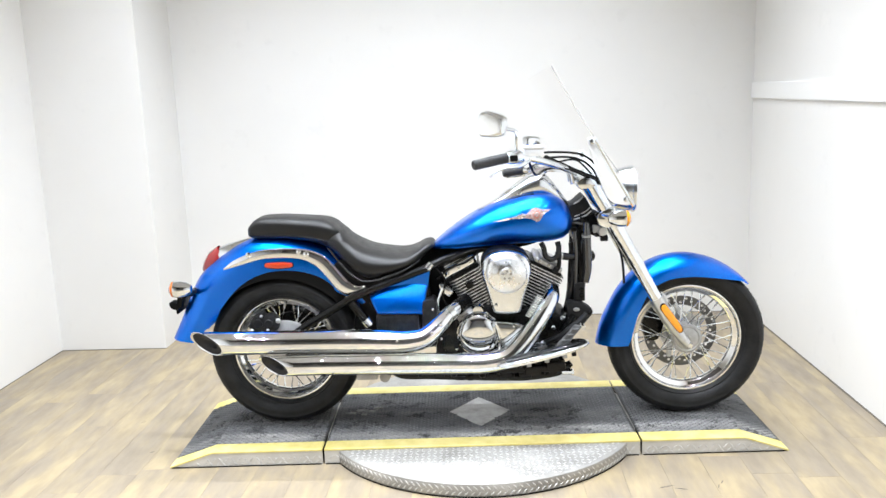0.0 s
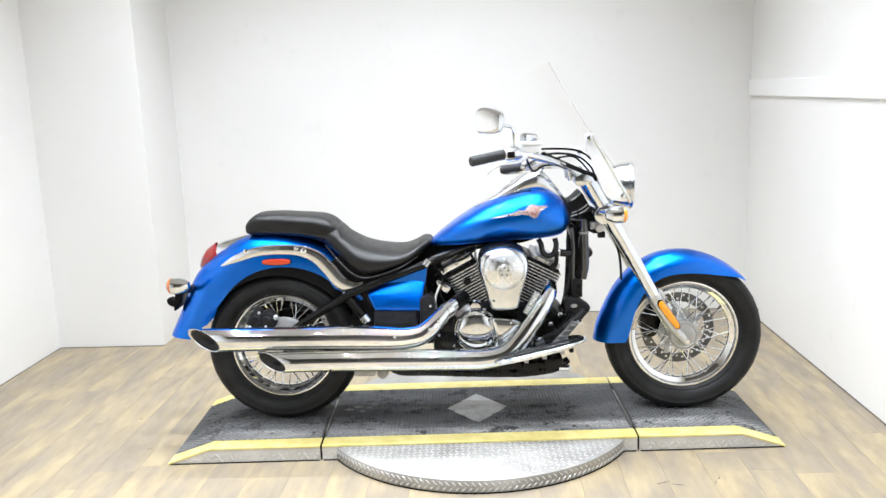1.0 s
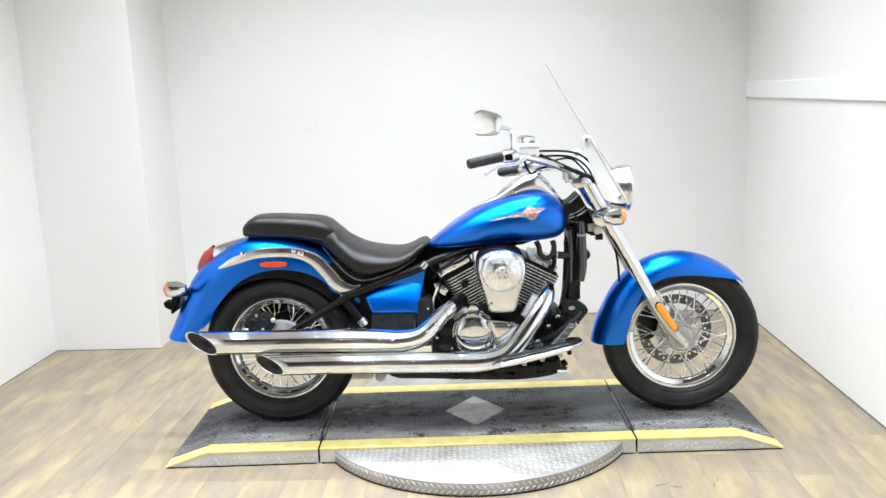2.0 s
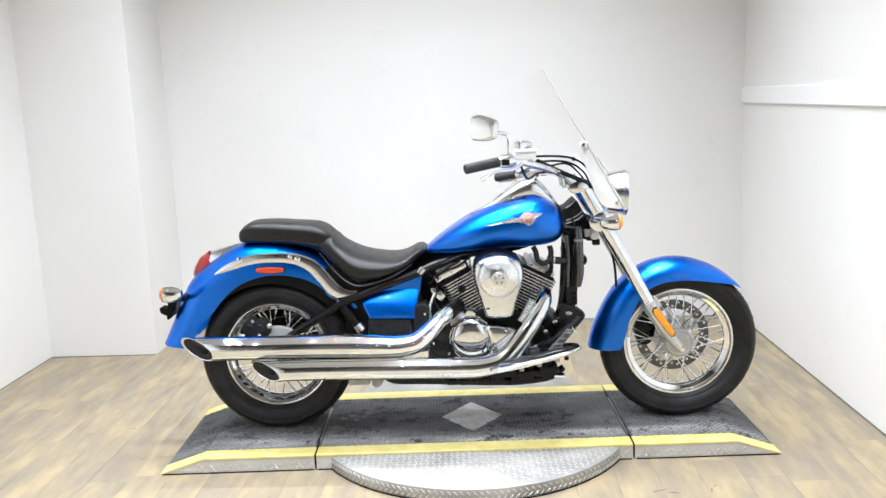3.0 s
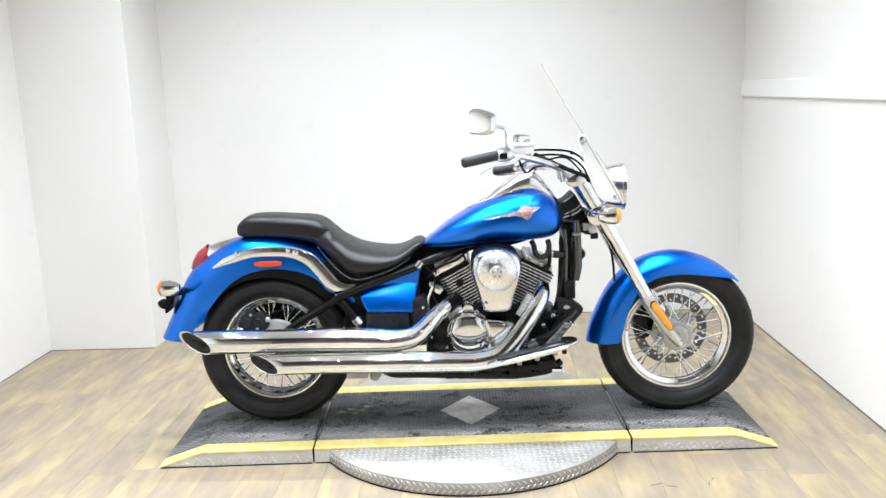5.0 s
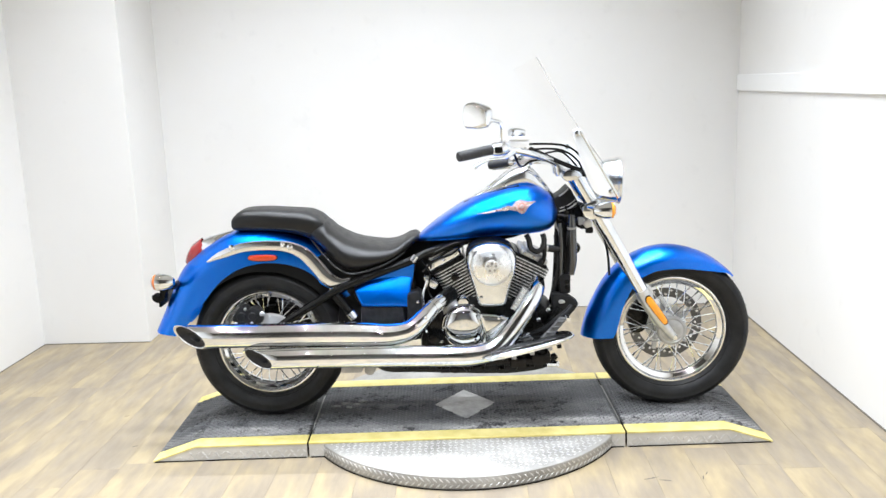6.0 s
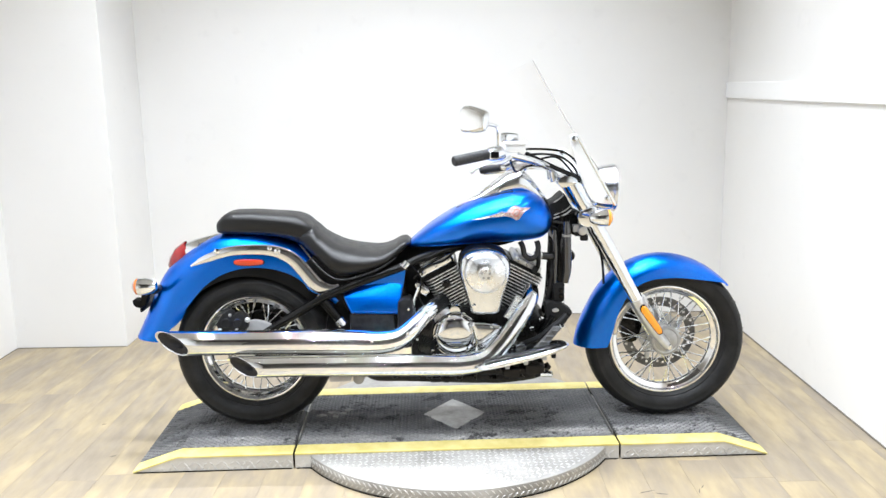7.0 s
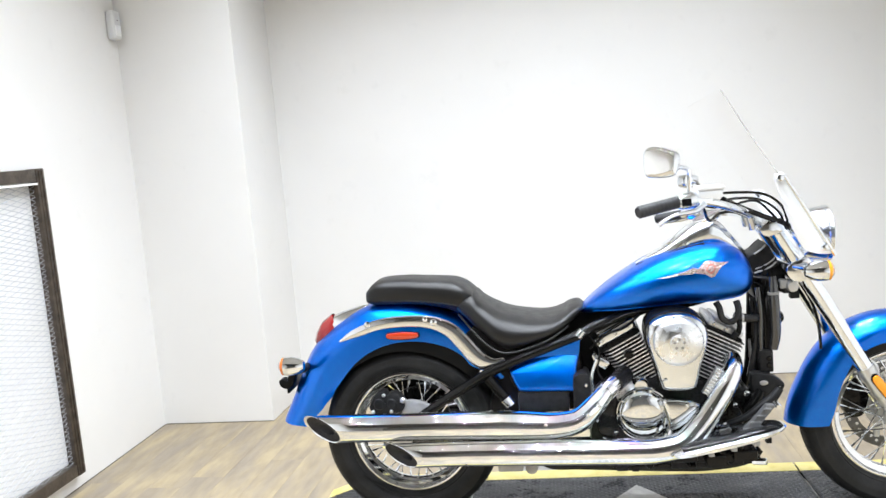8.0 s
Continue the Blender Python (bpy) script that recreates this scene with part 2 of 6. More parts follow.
def anchor(name, x, y, z):
    ob = new(name)
    ob.empty_display_size = 0.05
    ob.location = (x, y, z)
    return ob


def box(bm, x0, x1, y0, y1, z0, z1, bevel=0.0, seg=2):
    g = bmesh.ops.create_cube(bm, size=1.0)
    for v in g["verts"]:
        v.co = Vector(((x0 + x1) / 2 + v.co.x * (x1 - x0), (y0 + y1) / 2 + v.co.y * (y1 - y0), (z0 + z1) / 2 + v.co.z * (z1 - z0)))
    if bevel:
        es = list({e for v in g["verts"] for e in v.link_edges})
        bmesh.ops.bevel(bm, geom=es, offset=bevel, segments=seg, profile=0.6, affect="EDGES")
    return bm


def boxed(x0, x1, y0, y1, z0, z1, bevel=0.0, seg=2):
    return box(bmesh.new(), x0, x1, y0, y1, z0, z1, bevel, seg)


def skin(bm, rings, closed_ring=True, caps=True):
    """Joins rings of equally many points to a surface."""
    vs = [[bm.verts.new(p) for p in r] for r in rings]
    n = len(vs[0])
    for a, b in zip(vs, vs[1:]):
        for i in range(n if closed_ring else n - 1):
            j = (i + 1) % n
            bm.faces.new((a[i], a[j], b[j], b[i]))
    if caps and closed_ring:
        bm.faces.new(vs[0][::-1])
        bm.faces.new(vs[-1])
    return vs


def spline(pts, per=6):
    """A smooth line through the points, with any number of values in each."""
    p = [np.array(q, float) for q in pts]
    p = [2 * p[0] - p[1]] + p + [2 * p[-1] - p[-2]]
    out = []
    for i in range(1, len(p) - 2):
        for k in range(per):
            t = k / per
            out.append(0.5 * (2 * p[i] + (p[i + 1] - p[i - 1]) * t + (2 * p[i - 1] - 5 * p[i] + 4 * p[i + 1] - p[i + 2]) * t * t
                              + (3 * p[i] - p[i - 1] - 3 * p[i + 1] + p[i + 2]) * t ** 3))
    out.append(p[-2])
    return out


def tube(bm, pts, radius, sides=12, per=6, caps=True, flat=1.0):
    """A round bar along a smooth line; radius is a number, or one for each point. flat squeezes it sideways."""
    rad = radius if isinstance(radius, (list, tuple)) else [radius] * len(pts)
    line = spline([(*p, r) for p, r in zip(pts, rad)], per) if per > 1 else [np.array((*p, r)) for p, r in zip(pts, rad)]
    c = [Vector(q[:3]) for q in line]
    side = None
    rings = []
    for i, q in enumerate(c):
        d = (c[min(i + 1, len(c) - 1)] - c[max(i - 1, 0)]).normalized()
        if side is None:
            side = d.cross(Vector((0, 0, 1)))
            if side.length < 0.2:
                side = d.cross(Vector((1, 0, 0)))
        side = (side - d * side.dot(d)).normalized()
        up = side.cross(d)
        r = line[i][3]
        rings.append([q + side * (math.cos(a) * r * flat) + up * (math.sin(a) * r) for a in (2 * math.pi * k / sides for k in range(sides))])
    skin(bm, rings, True, caps)
    return bm


def tubed(pts, radius, sides=12, per=6, flat=1.0):
    return tube(bmesh.new(), pts, radius, sides, per, True, flat)


def lathe(bm, prof, m=None, n=48, close=False):
    """Turns a line of (radius, height) about the z axis of m."""
    m = m or Matrix()
    rings = []
    for k in range(n):
        a = 2 * math.pi * k / n
        rings.append([m @ Vector((r * math.cos(a), r * math.sin(a), h)) for r, h in prof])
    vs = [[bm.verts.new(p) for p in r] for r in rings]
    cnt = len(prof)
    for k in range(n):
        a, b = vs[k], vs[(k + 1) % n]
        for i in range(cnt if close else cnt - 1):
            j = (i + 1) % cnt
            try:
                bm.faces.new((a[i], a[j], b[j], b[i]))
            except ValueError:
                pass
    bmesh.ops.remove_doubles(bm, verts=[v for r in vs for v in r], dist=1e-6)
    return bm


def lathed(prof, m=None, n=48, close=False):
    return lathe(bmesh.new(), prof, m, n, close)


SIDE = Matrix.Rotation(radians(90), 4, "X")          # turns the z axis to -y, towards the near side


def hubbed(x, y, z):
    return Matrix.Translation((x, y, z)) @ SIDE


def inset(outline, b):
    """The outline drawn in by b."""
    n = len(outline)
    area = sum(outline[i][0] * outline[(i + 1) % n][1] - outline[(i + 1) % n][0] * outline[i][1] for i in range(n))
    sg = 1 if area > 0 else -1
    out = []
    for i in range(n):
        p, q, r = (Vector(outline[(i + k) % n]) for k in (-1, 0, 1))
        d0, d1 = (q - p).normalized(), (r - q).normalized()
        n0, n1 = Vector((-d0.y, d0.x)) * sg, Vector((-d1.y, d1.x)) * sg
        m = n0 + n1
        m = m.normalized() if m.length > 1e-6 else n0
        out.append(tuple(q + m * (b / max(0.6, m.dot(n0)))))
    return out


def plate(bm, outline, y0, y1, bevel=0.0, seg=2, crown=0.0):
    """A plate cut to an outline of (x, z), between y0 (near) and y1 (far), its near rim rounded; crown swells its near face."""
    rings = [[(x, y1, z) for x, z in outline], [(x, y0 + bevel, z) for x, z in outline]]
    last = outline
    for k in range(1, seg + 1 if bevel else 0):
        t = math.pi / 2 * k / seg
        last = inset(outline, bevel * (1 - math.cos(t)))
        rings.append([(x, y0 + bevel * (1 - math.sin(t)), z) for x, z in last])
    if crown:
        cx, cz = sum(p[0] for p in last) / len(last), sum(p[1] for p in last) / len(last)
        ex, ez = (max(p[0] for p in last) - min(p[0] for p in last)) * 0.42, (max(p[1] for p in last) - min(p[1] for p in last)) * 0.42
        for q in (0.94, 0.85, 0.72, 0.56, 0.40, 0.24, 0.08):
            ring = []
            for x, z in last:
                t = math.atan2((z - cz) / ez, (x - cx) / ex)
                mx = q ** 0.7
                px, pz = mx * (x - cx) + (1 - mx) * ex * math.cos(t), mx * (z - cz) + (1 - mx) * ez * math.sin(t)
                ring.append((cx + px * q, y0 - crown * (1 - q * q), cz + pz * q))
            rings.append(ring)
    vs = skin(bm, rings)
    caps = [f for f in bm.faces if len(f.verts) == len(outline) and len(outline) > 4 and (set(f.verts) == set(vs[0]) or set(f.verts) == set(vs[-1]))]
    bmesh.ops.triangulate(bm, faces=caps, quad_method="BEAUTY", ngon_method="EAR_CLIP")
    return bm


def plated(outline, y0, y1, bevel=0.0, seg=2, crown=0.0):
    return plate(bmesh.new(), outline, y0, y1, bevel, seg, crown)


def rounded(pts, per=5):
    """A closed smooth outline through the points."""
    p = [np.array(q, float) for q in pts]
    n = len(p)
    out = []
    for i in range(n):
        a, b, c, d = p[i - 1], p[i], p[(i + 1) % n], p[(i + 2) % n]
        for k in range(per):
            t = k / per
            out.append(tuple(0.5 * (2 * b + (c - a) * t + (2 * a - 5 * b + 4 * c - d) * t * t + (3 * b - a - 3 * c + d) * t ** 3)))
    return out


def bolt(parent, x, y, z, r=0.009, h=0.008, mat=None, name="bolt"):
    return part(name, lathed([(0, h), (r * 0.55, h), (r, h * 0.55), (r, 0), (0, 0)], hubbed(x, y, z), 12), mat or CHROME, parent)

# ---- the room ----
def structure(name, bm, mat, label, category, mw=ROOM, smooth=False):
    ob = part(name, bm, mat, None, "", smooth)
    ob.matrix_world = mw
    return tagged(ob, label, category, "", "structure")


T = 0.12
structure("wall_north", boxed(LEFT - T, RIGHT + T, BACK, BACK + T, 0, TOP), WALL, "plain white painted wall behind the motorcycle", "wall")
structure("wall_west", boxed(LEFT - T, LEFT, REAR, BACK + 0.05, 0.0, TOP - 0.004), WALL, "white painted side wall with a wire screen", "wall")
structure("wall_east", boxed(RIGHT, RIGHT + T, REAR, BACK + 0.05, 0.0, TOP - 0.004), WALL, "white painted side wall with a white rail", "wall")
structure("wall_south", boxed(LEFT - T, RIGHT + T, REAR - T, REAR, 0, TOP), FARWALL, "plain grey wall closing the showroom", "wall")
structure("wall_column", boxed(LEFT - 0.05, -1.827, 1.222, BACK + 0.05, 0.0, TOP - 0.006, 0.004), WALL, "white boxed-in wall column in the corner", "wall")
structure("ceiling", boxed(LEFT - T, RIGHT + T, -2.9, BACK + T, TOP, TOP + 0.1), CEIL, "plain grey unseen ceiling over the display bay", "ceiling")
# unseen, added dark behind the camera for dark bands in the reflections
structure("ceiling_reflection_dark", boxed(LEFT - T, RIGHT + T, REAR - T, -2.905, TOP, TOP + 0.1), DARK_CEIL, "unseen dark ceiling added behind the bay to darken reflections", "ceiling")

# cap rail along the side wall
bm = boxed(RIGHT - 0.014, RIGHT + 0.004, REAR + 0.01, BACK - 0.006, 1.286, 1.377, 0.004)
structure("trim", bm, TRIM, "white board rail running along the side wall", "wall trim")

# dark sealant line where the walls meet the floor
SEAL = plain("dark_sealant", (0.11, 0.095, 0.075), (0.17, 0.15, 0.12), 0.7, 0, 14, 120, 0.2)
structure("baseboard", boxed(RIGHT - 0.006, RIGHT + 0.004, REAR + 0.01, BACK - 0.006, 0.0, 0.0045, 0.001), SEAL, "thin dark sealant line along the wall foot", "sealant strip")
structure("baseboard", boxed(LEFT - 0.004, LEFT + 0.004, REAR + 0.01, 1.218, 0.0, 0.003, 0.0005), SEAL, "thin dark sealant line along the wall foot", "sealant strip")
structure("baseboard", boxed(LEFT + 0.006, -1.829, 1.218, 1.226, 0.0, 0.003, 0.0005), SEAL, "thin dark sealant line at the column foot", "sealant strip")
structure("baseboard", boxed(-1.825, RIGHT - 0.008, BACK - 0.004, BACK + 0.004, 0.0, 0.003, 0.0005), SEAL, "thin dark sealant line along the wall foot", "sealant strip")

# floor of long vinyl planks that run away from the viewer
floor = structure("floor", boxed(LEFT - T, RIGHT + T, REAR - T, BACK + T, -0.1, -0.003), GAP, "beige wood-look plank floor with greyed grain", "floor")


def planks():
    w, l, gap = 0.152, 1.22, 0.0006
    me = bpy.data.meshes.new("plank")
    bm = boxed(gap / 2, w - gap / 2, gap / 2, l - gap / 2, -0.003, 0.0)
    top = [e for e in bm.edges if all(v.co.z > -0.001 for v in e.verts)]
    bmesh.ops.bevel(bm, geom=top, offset=0.0002, segments=1, affect="EDGES")
    bm.to_mesh(me)
    bm.free()
    me.materials.append(WOOD)
    rng = random.Random(4)
    X = LEFT - T
    while X < RIGHT:
        Y = BACK + 0.05 - rng.random() * l
        while Y > REAR - l:
            ob = new("plank", me)
            ob.parent = floor
            ob.location = (X, Y, 0)
            Y -= l
        X += w

SCUFF = plain("black_scuff", (0.05, 0.045, 0.04), (0.14, 0.12, 0.10), 0.7, 0, 120, 300, 0.1)


def scuff_marks():
    """A few dark heel and tyre marks on the planks before the platform."""
    rng = random.Random(8)
    for x, y, ang, l in ((0.62, -0.56, 20, 0.030), (0.665, -0.578, -15, 0.022), (0.80, -0.56, 75, 0.016), (0.82, -0.53, 60, 0.012), (-1.36, -0.20, 40, 0.012), (-1.52, 0.12, 30, 0.010)):
        c, n = math.cos(radians(ang)), math.sin(radians(ang))
        pts = [(u * l, rng.uniform(0.3, 1.0) * 0.0035 * (1 - u * u * 0.8)) for u in (-1, -0.6, -0.2, 0.2, 0.6, 1)]
        ring = [(u, v) for u, v in pts] + [(u, -v) for u, v in pts[::-1]]
        bm = bmesh.new()
        skin(bm, [[(x + u * c - v * n, y + u * n + v * c, z) for u, v in ring] for z in (-0.001, 0.0004)])
        part("scuff_mark", bm, SCUFF, floor, "small dark scuff mark", False)


# ---- the turntable platform ----
H = 0.060                      # deck height
FRONT, REARY = -0.320, 0.352   # near and far edge of the deck
CX, CY, RD = -0.034, 0.015, 0.642


def lug(bm, x, y, z, ang, l, w, h, up=True):
    """One raised lens-shaped lug of tread plate; up: on a flat top, else on a near upright face."""
    c, s = math.cos(ang), math.sin(ang)
    pts = [(-l, 0, 0), (0, -w, 0), (l, 0, 0), (0, w, 0), (-l * 0.55, 0, h), (l * 0.55, 0, h)]
    vs = []
    for a, b, d in pts:
        u, v = a * c - b * s, a * s + b * c
        vs.append(bm.verts.new((x + u, y + v, z + d) if up else (x + u, y - d, z + v)))
    a, b, d, e, f, g = vs
    for q in ((a, b, f), (b, g, f), (b, d, g), (d, e, g), (e, f, g), (e, a, f)):
        bm.faces.new(q)


def stud(bm, x, y, z, r, h):
    vs = [bm.verts.new((x + a * r, y + b * r * 0.75, z)) for a, b in ((-1, 0), (0, -1), (1, 0), (0, 1))]
    t = [bm.verts.new((x + a * r * 0.45, y + b * r * 0.34, z + h)) for a, b in ((-1, 0), (0, -1), (1, 0), (0, 1))]
    for i in range(4):
        j = (i + 1) % 4
        bm.faces.new((vs[i], vs[j], t[j], t[i]))
    bm.faces.new(t)


def stuff(ob):
    ob["kind"] = "stuff"
    return ob


def deck_studs(bm, x0, x1, zf):
    row = 0
    y = FRONT + 0.085
    while y < REARY - 0.085:
        x = x0 + 0.014 + (0.014 if row % 2 else 0)
        while x < x1 - 0.014:
            if not (abs(x - CX - 0.0) / 0.128 + abs(y - CY - 0.008) / 0.165 < 1.0 and x0 < 0 < x1):
                stud(bm, x, y, zf(x), 0.0118, 0.0050)
            x += 0.028
        y += 0.0118
        row += 1


def deck_section(name, x0, x1, slope_left, slope_right, label):
    """A deck plate with yellow edges and tread-plate sides; a slope at its outer end."""
    root = tagged(anchor(name, (x0 + x1) / 2, 0, 0), label, "ramp" if slope_left or slope_right else "platform")
    off = Matrix.Translation((-(x0 + x1) / 2, 0, 0))
    S = 0.165
    a, b = (x0 + S if slope_left else x0), (x1 - S if slope_right else x1)

    def zf(x):
        if x < a:
            return 0.006 + (H - 0.006) * (x - x0) / S
        if x > b:
            return 0.006 + (H - 0.006) * (x1 - x) / S
        return H
    xs = sorted({x0, a, b, x1})

    def strip(y0, y1, lift, thick):
        bm = bmesh.new()
        rings = [[(x, y0, zf(x) + lift - thick), (x, y1, zf(x) + lift - thick), (x, y1, zf(x) + lift), (x, y0, zf(x) + lift)] for x in xs]
        skin(bm, rings)
        return bm
    part("deck", strip(FRONT + 0.078, REARY - 0.078, 0, 0.005), DECK, root, "dark studded deck plate, scuffed grey", False, off)
    part("front_edge_strip", strip(FRONT, FRONT + 0.077, 0.0015, 0.006), YELLOW, root, "worn yellow painted edge strip", False, off)
    part("back_edge_strip", strip(REARY - 0.077, REARY, 0.0015, 0.006), YELLOW, root, "worn yellow painted edge strip", False, off)
    for nm, yy in (("front_skirt", FRONT + 0.003), ("back_skirt", REARY - 0.009)):
        bm = bmesh.new()
        skin(bm, [[(x, yy, 0), (x, yy + 0.006, 0), (x, yy + 0.006, max(zf(x) - 0.006, 0.001)), (x, yy, max(zf(x) - 0.006, 0.001))] for x in xs])
        part(nm, bm, ALU_SIDE_LIT, root, "tread plate skirt, colour lightened as if lit from the front", False, off)
    # thin black strip drawn as the contact shade along the skirt's foot
    part("contact_shade_strip", boxed(x0 + 0.004, x1 - 0.004, FRONT + 0.0005, FRONT + 0.0025, 0.0, 0.0045), BLACK, root, "black strip standing for contact shade at the skirt foot", False, off)
    for nm, xx, on in (("end_plate", x0 + 0.001, not slope_left), ("end_plate", x1 - 0.007, not slope_right)):
        if on:
            part(nm, boxed(xx, xx + 0.006, FRONT + 0.012, REARY - 0.012, 0, H - 0.007), BLACK, root, "", False, off)
    bm = bmesh.new()
    deck_studs(bm, x0, x1, zf)
    stuff(part("deck_stud_pattern", bm, STUD, root, "", False, off))
    bm = bmesh.new()
    x, k = x0 + 0.015, 0
    while x < x1 - 0.02:
        for z in (0.012, 0.029, 0.046):
            if z < zf(x) - 0.014 and not (name == "turntable_platform" and abs(x - CX) < 0.5):
                lug(bm, x + (0.012 if z == 0.029 else 0), FRONT + 0.003, z, radians(45 if (k + (z == 0.029)) % 2 else -45), 0.0125, 0.0036, 0.0022, False)
        x += 0.024
        k += 1
    stuff(part("tread_lug_pattern", bm, LUGS, root, "", False, off))
    return root


mid = deck_section("turntable_platform", -0.640, 0.566, False, False, "motorcycle turntable platform with yellow edges and grey diamond patch")
tagged(deck_section("ramp_section", -1.237, -0.648, True, False, "sloped metal ramp section under the rear wheel"), "", "", "ramp sections of the turntable")
tagged(deck_section("ramp_section", 0.574, 1.128, False, True, "sloped metal ramp section under the front wheel"), "", "", "ramp sections of the turntable")
moff = Matrix.Translation((-(-0.640 + 0.566) / 2, 0, 0))

# bare diamond in the middle of the deck
bm = bmesh.new()
f = bm.faces.new([bm.verts.new((CX + a * 0.126, CY + 0.008 + b * 0.163, H + 0.003)) for a, b in ((-1, 0), (0, -1), (1, 0), (0, 1))])
r = bmesh.ops.extrude_face_region(bm, geom=[f])
for v in r["geom"]:
    if isinstance(v, bmesh.types.BMVert):
        v.co.z = H - 0.002
part("diamond_patch", bm, ALU_DIRTY, mid, "scuffed bare metal diamond patch", False, moff)

# remnants of torn tape on the deck
TAPE = plain("dirty_tape", (0.09, 0.088, 0.084), (0.24, 0.235, 0.225), 0.6, 0, 60, 200, 0.3)
tape_rng = random.Random(3)
for tx, ty, tw, td in ((-0.575, 0.035, 0.022, 0.012), (-0.535, 0.060, 0.026, 0.016), (-0.490, 0.050, 0.018, 0.010), (-0.470, 0.085, 0.020, 0.014), (-0.520, 0.015, 0.014, 0.010)):
    out = [(tx + tw * math.cos(a) * tape_rng.uniform(0.6, 1.2), ty + td * math.sin(a) * tape_rng.uniform(0.5, 1.3)) for a in (2 * math.pi * k / 11 for k in range(11))]
    bm = bmesh.new()
    skin(bm, [[(x, y, H + 0.002) for x, y in out], [(x, y, H + 0.0062) for x, y in out]])
    part("tape_remnant", bm, TAPE, mid, "torn pale tape remnant", False, moff)

# round tread-plate base that shows in front of the deck
ZD = H - 0.007


def disc_base():
    root = tagged(anchor("turntable", CX, CY, 0), "round aluminium tread plate turntable base on the floor", "turntable")
    part("base_plate", lathed([(0, ZD - 0.004), (0, ZD), (RD - 0.006, ZD), (RD - 0.001, ZD - 0.003), (RD, ZD - 0.007), (RD, 0.006), (RD - 0.004, 0.0), (RD - 0.01, 0)], None, 128), ALU, root, "bright worn tread plate disc")
    # thin black ring drawn as the contact shade under the disc's rim
    part("contact_shade_ring", lathed([(RD - 0.012, 0.0), (RD + 0.0015, 0.0), (RD + 0.0015, 0.005), (RD - 0.012, 0.005)], None, 128, True), BLACK, root, "black ring standing for contact shade at the disc foot")
    bm = bmesh.new()
    p = 0.0225
    for i in range(-30, 31):
        for j in range(-30, -10):
            x, y = i * p, j * p
            if math.hypot(x, y) < RD - 0.016 and y + CY < FRONT + 0.0:
                lug(bm, x, y, ZD - 0.0002, radians(45 if (i + j) % 2 else -45), 0.0118, 0.0037, 0.0019)
    stuff(part("plate_lug_pattern", bm, LUGS, root, "", False))
    bm = bmesh.new()
    n = 88
    for k in range(n):
        a = -math.pi + math.pi * k / n
        for q, z in enumerate((0.015, 0.036)):
            t = a + (0.5 * math.pi / n if q else 0)
            m = Matrix.Translation((RD * math.cos(t), RD * math.sin(t), z)) @ Matrix.Rotation(t + math.pi / 2, 4, "Z") @ Matrix.Rotation(radians(45 if q else -45), 4, "Y")
            vs = [bm.verts.new(m @ Vector(c)) for c in ((-0.0125, 0, 0), (0, 0, -0.0034), (0.0125, 0, 0), (0, 0, 0.0034), (-0.0065, -0.002, 0), (0.0065, -0.002, 0))]
            e, b, d, g, f1, g1 = vs
            for w in ((e, b, f1), (b, g1, f1), (b, d, g1), (d, g, g1), (g, f1, g1), (g, e, f1)):
                bm.faces.new(w)
    stuff(part("rim_lug_pattern", bm, LUGS, root, "", False))
    return root


disc_base()

# ---- the motorcycle ----
bike = tagged(anchor("motorcycle", 0, 0, H), "metallic blue cruiser motorcycle with chrome exhausts and clear windshield", "motorcycle")
bike.rotation_euler = (0, 0, radians(-1.1))
BOFF = Matrix.Translation((0, 0, -H))


def bp(name, bm, mat, parent=None, label="", smooth=True):
    """A part of the motorcycle, or a piece of one of its parts."""
    return part(name, bm, mat, parent or bike, label, smooth, None if parent else BOFF)


def oval(x, zb, zt, w, n=32, e=2.5, yc=0.0, flat_low=1.0):
    """A rounded cross-section at x, from zb up to zt and w to each side."""
    zc, h = (zb + zt) / 2, (zt - zb) / 2
    out = []
    for k in range(n):
        a = 2 * math.pi * k / n
        c, s = math.cos(a), math.sin(a)
        ee = e if s > 0 else e * flat_low
        out.append((x, yc + w * math.copysign(abs(c) ** (2 / ee), c), zc + h * math.copysign(abs(s) ** (2 / ee), s)))
    return out


def hull(sections, per=5, n=32, e=2.5, flat_low=1.0):
    bm = bmesh.new()
    skin(bm, [oval(*q, n=n, e=e, flat_low=flat_low) for q in spline(sections, per)])
    return bm


def arc_fender(cx, cz, keys, thick=0.004, per=6, full=1.0):
    """A mudguard about an axle: keys of (angle, crown radius, skirt radius, half width); full below 1 squares its section."""
    bm = bmesh.new()
    rings = []
    for a, rc, rs, w in spline(keys, per):
        t = radians(a)
        prof = []
        m = 12
        fl = (rc - rs)
        round_h = min(fl * 0.7, 0.085)
        outer = [(-w, rs)]
        for k in range(m + 1):
            b = math.pi * k / m
            cb, sb = math.cos(b), max(math.sin(b), 0.0)
            outer.append((-w * math.copysign(abs(cb) ** full, cb), rc - round_h + round_h * sb ** full))
        outer.append((w, rs))
        inner = [(y * (1 - thick / w), r - thick) for y, r in outer[1:-1]]
        inner = [(-w + thick, rs)] + inner + [(w - thick, rs)]
        prof = outer + inner[::-1]
        rings.append([(cx + r * math.cos(t), y, cz + r * math.sin(t)) for y, r in prof])
    skin(bm, rings)
    return bm


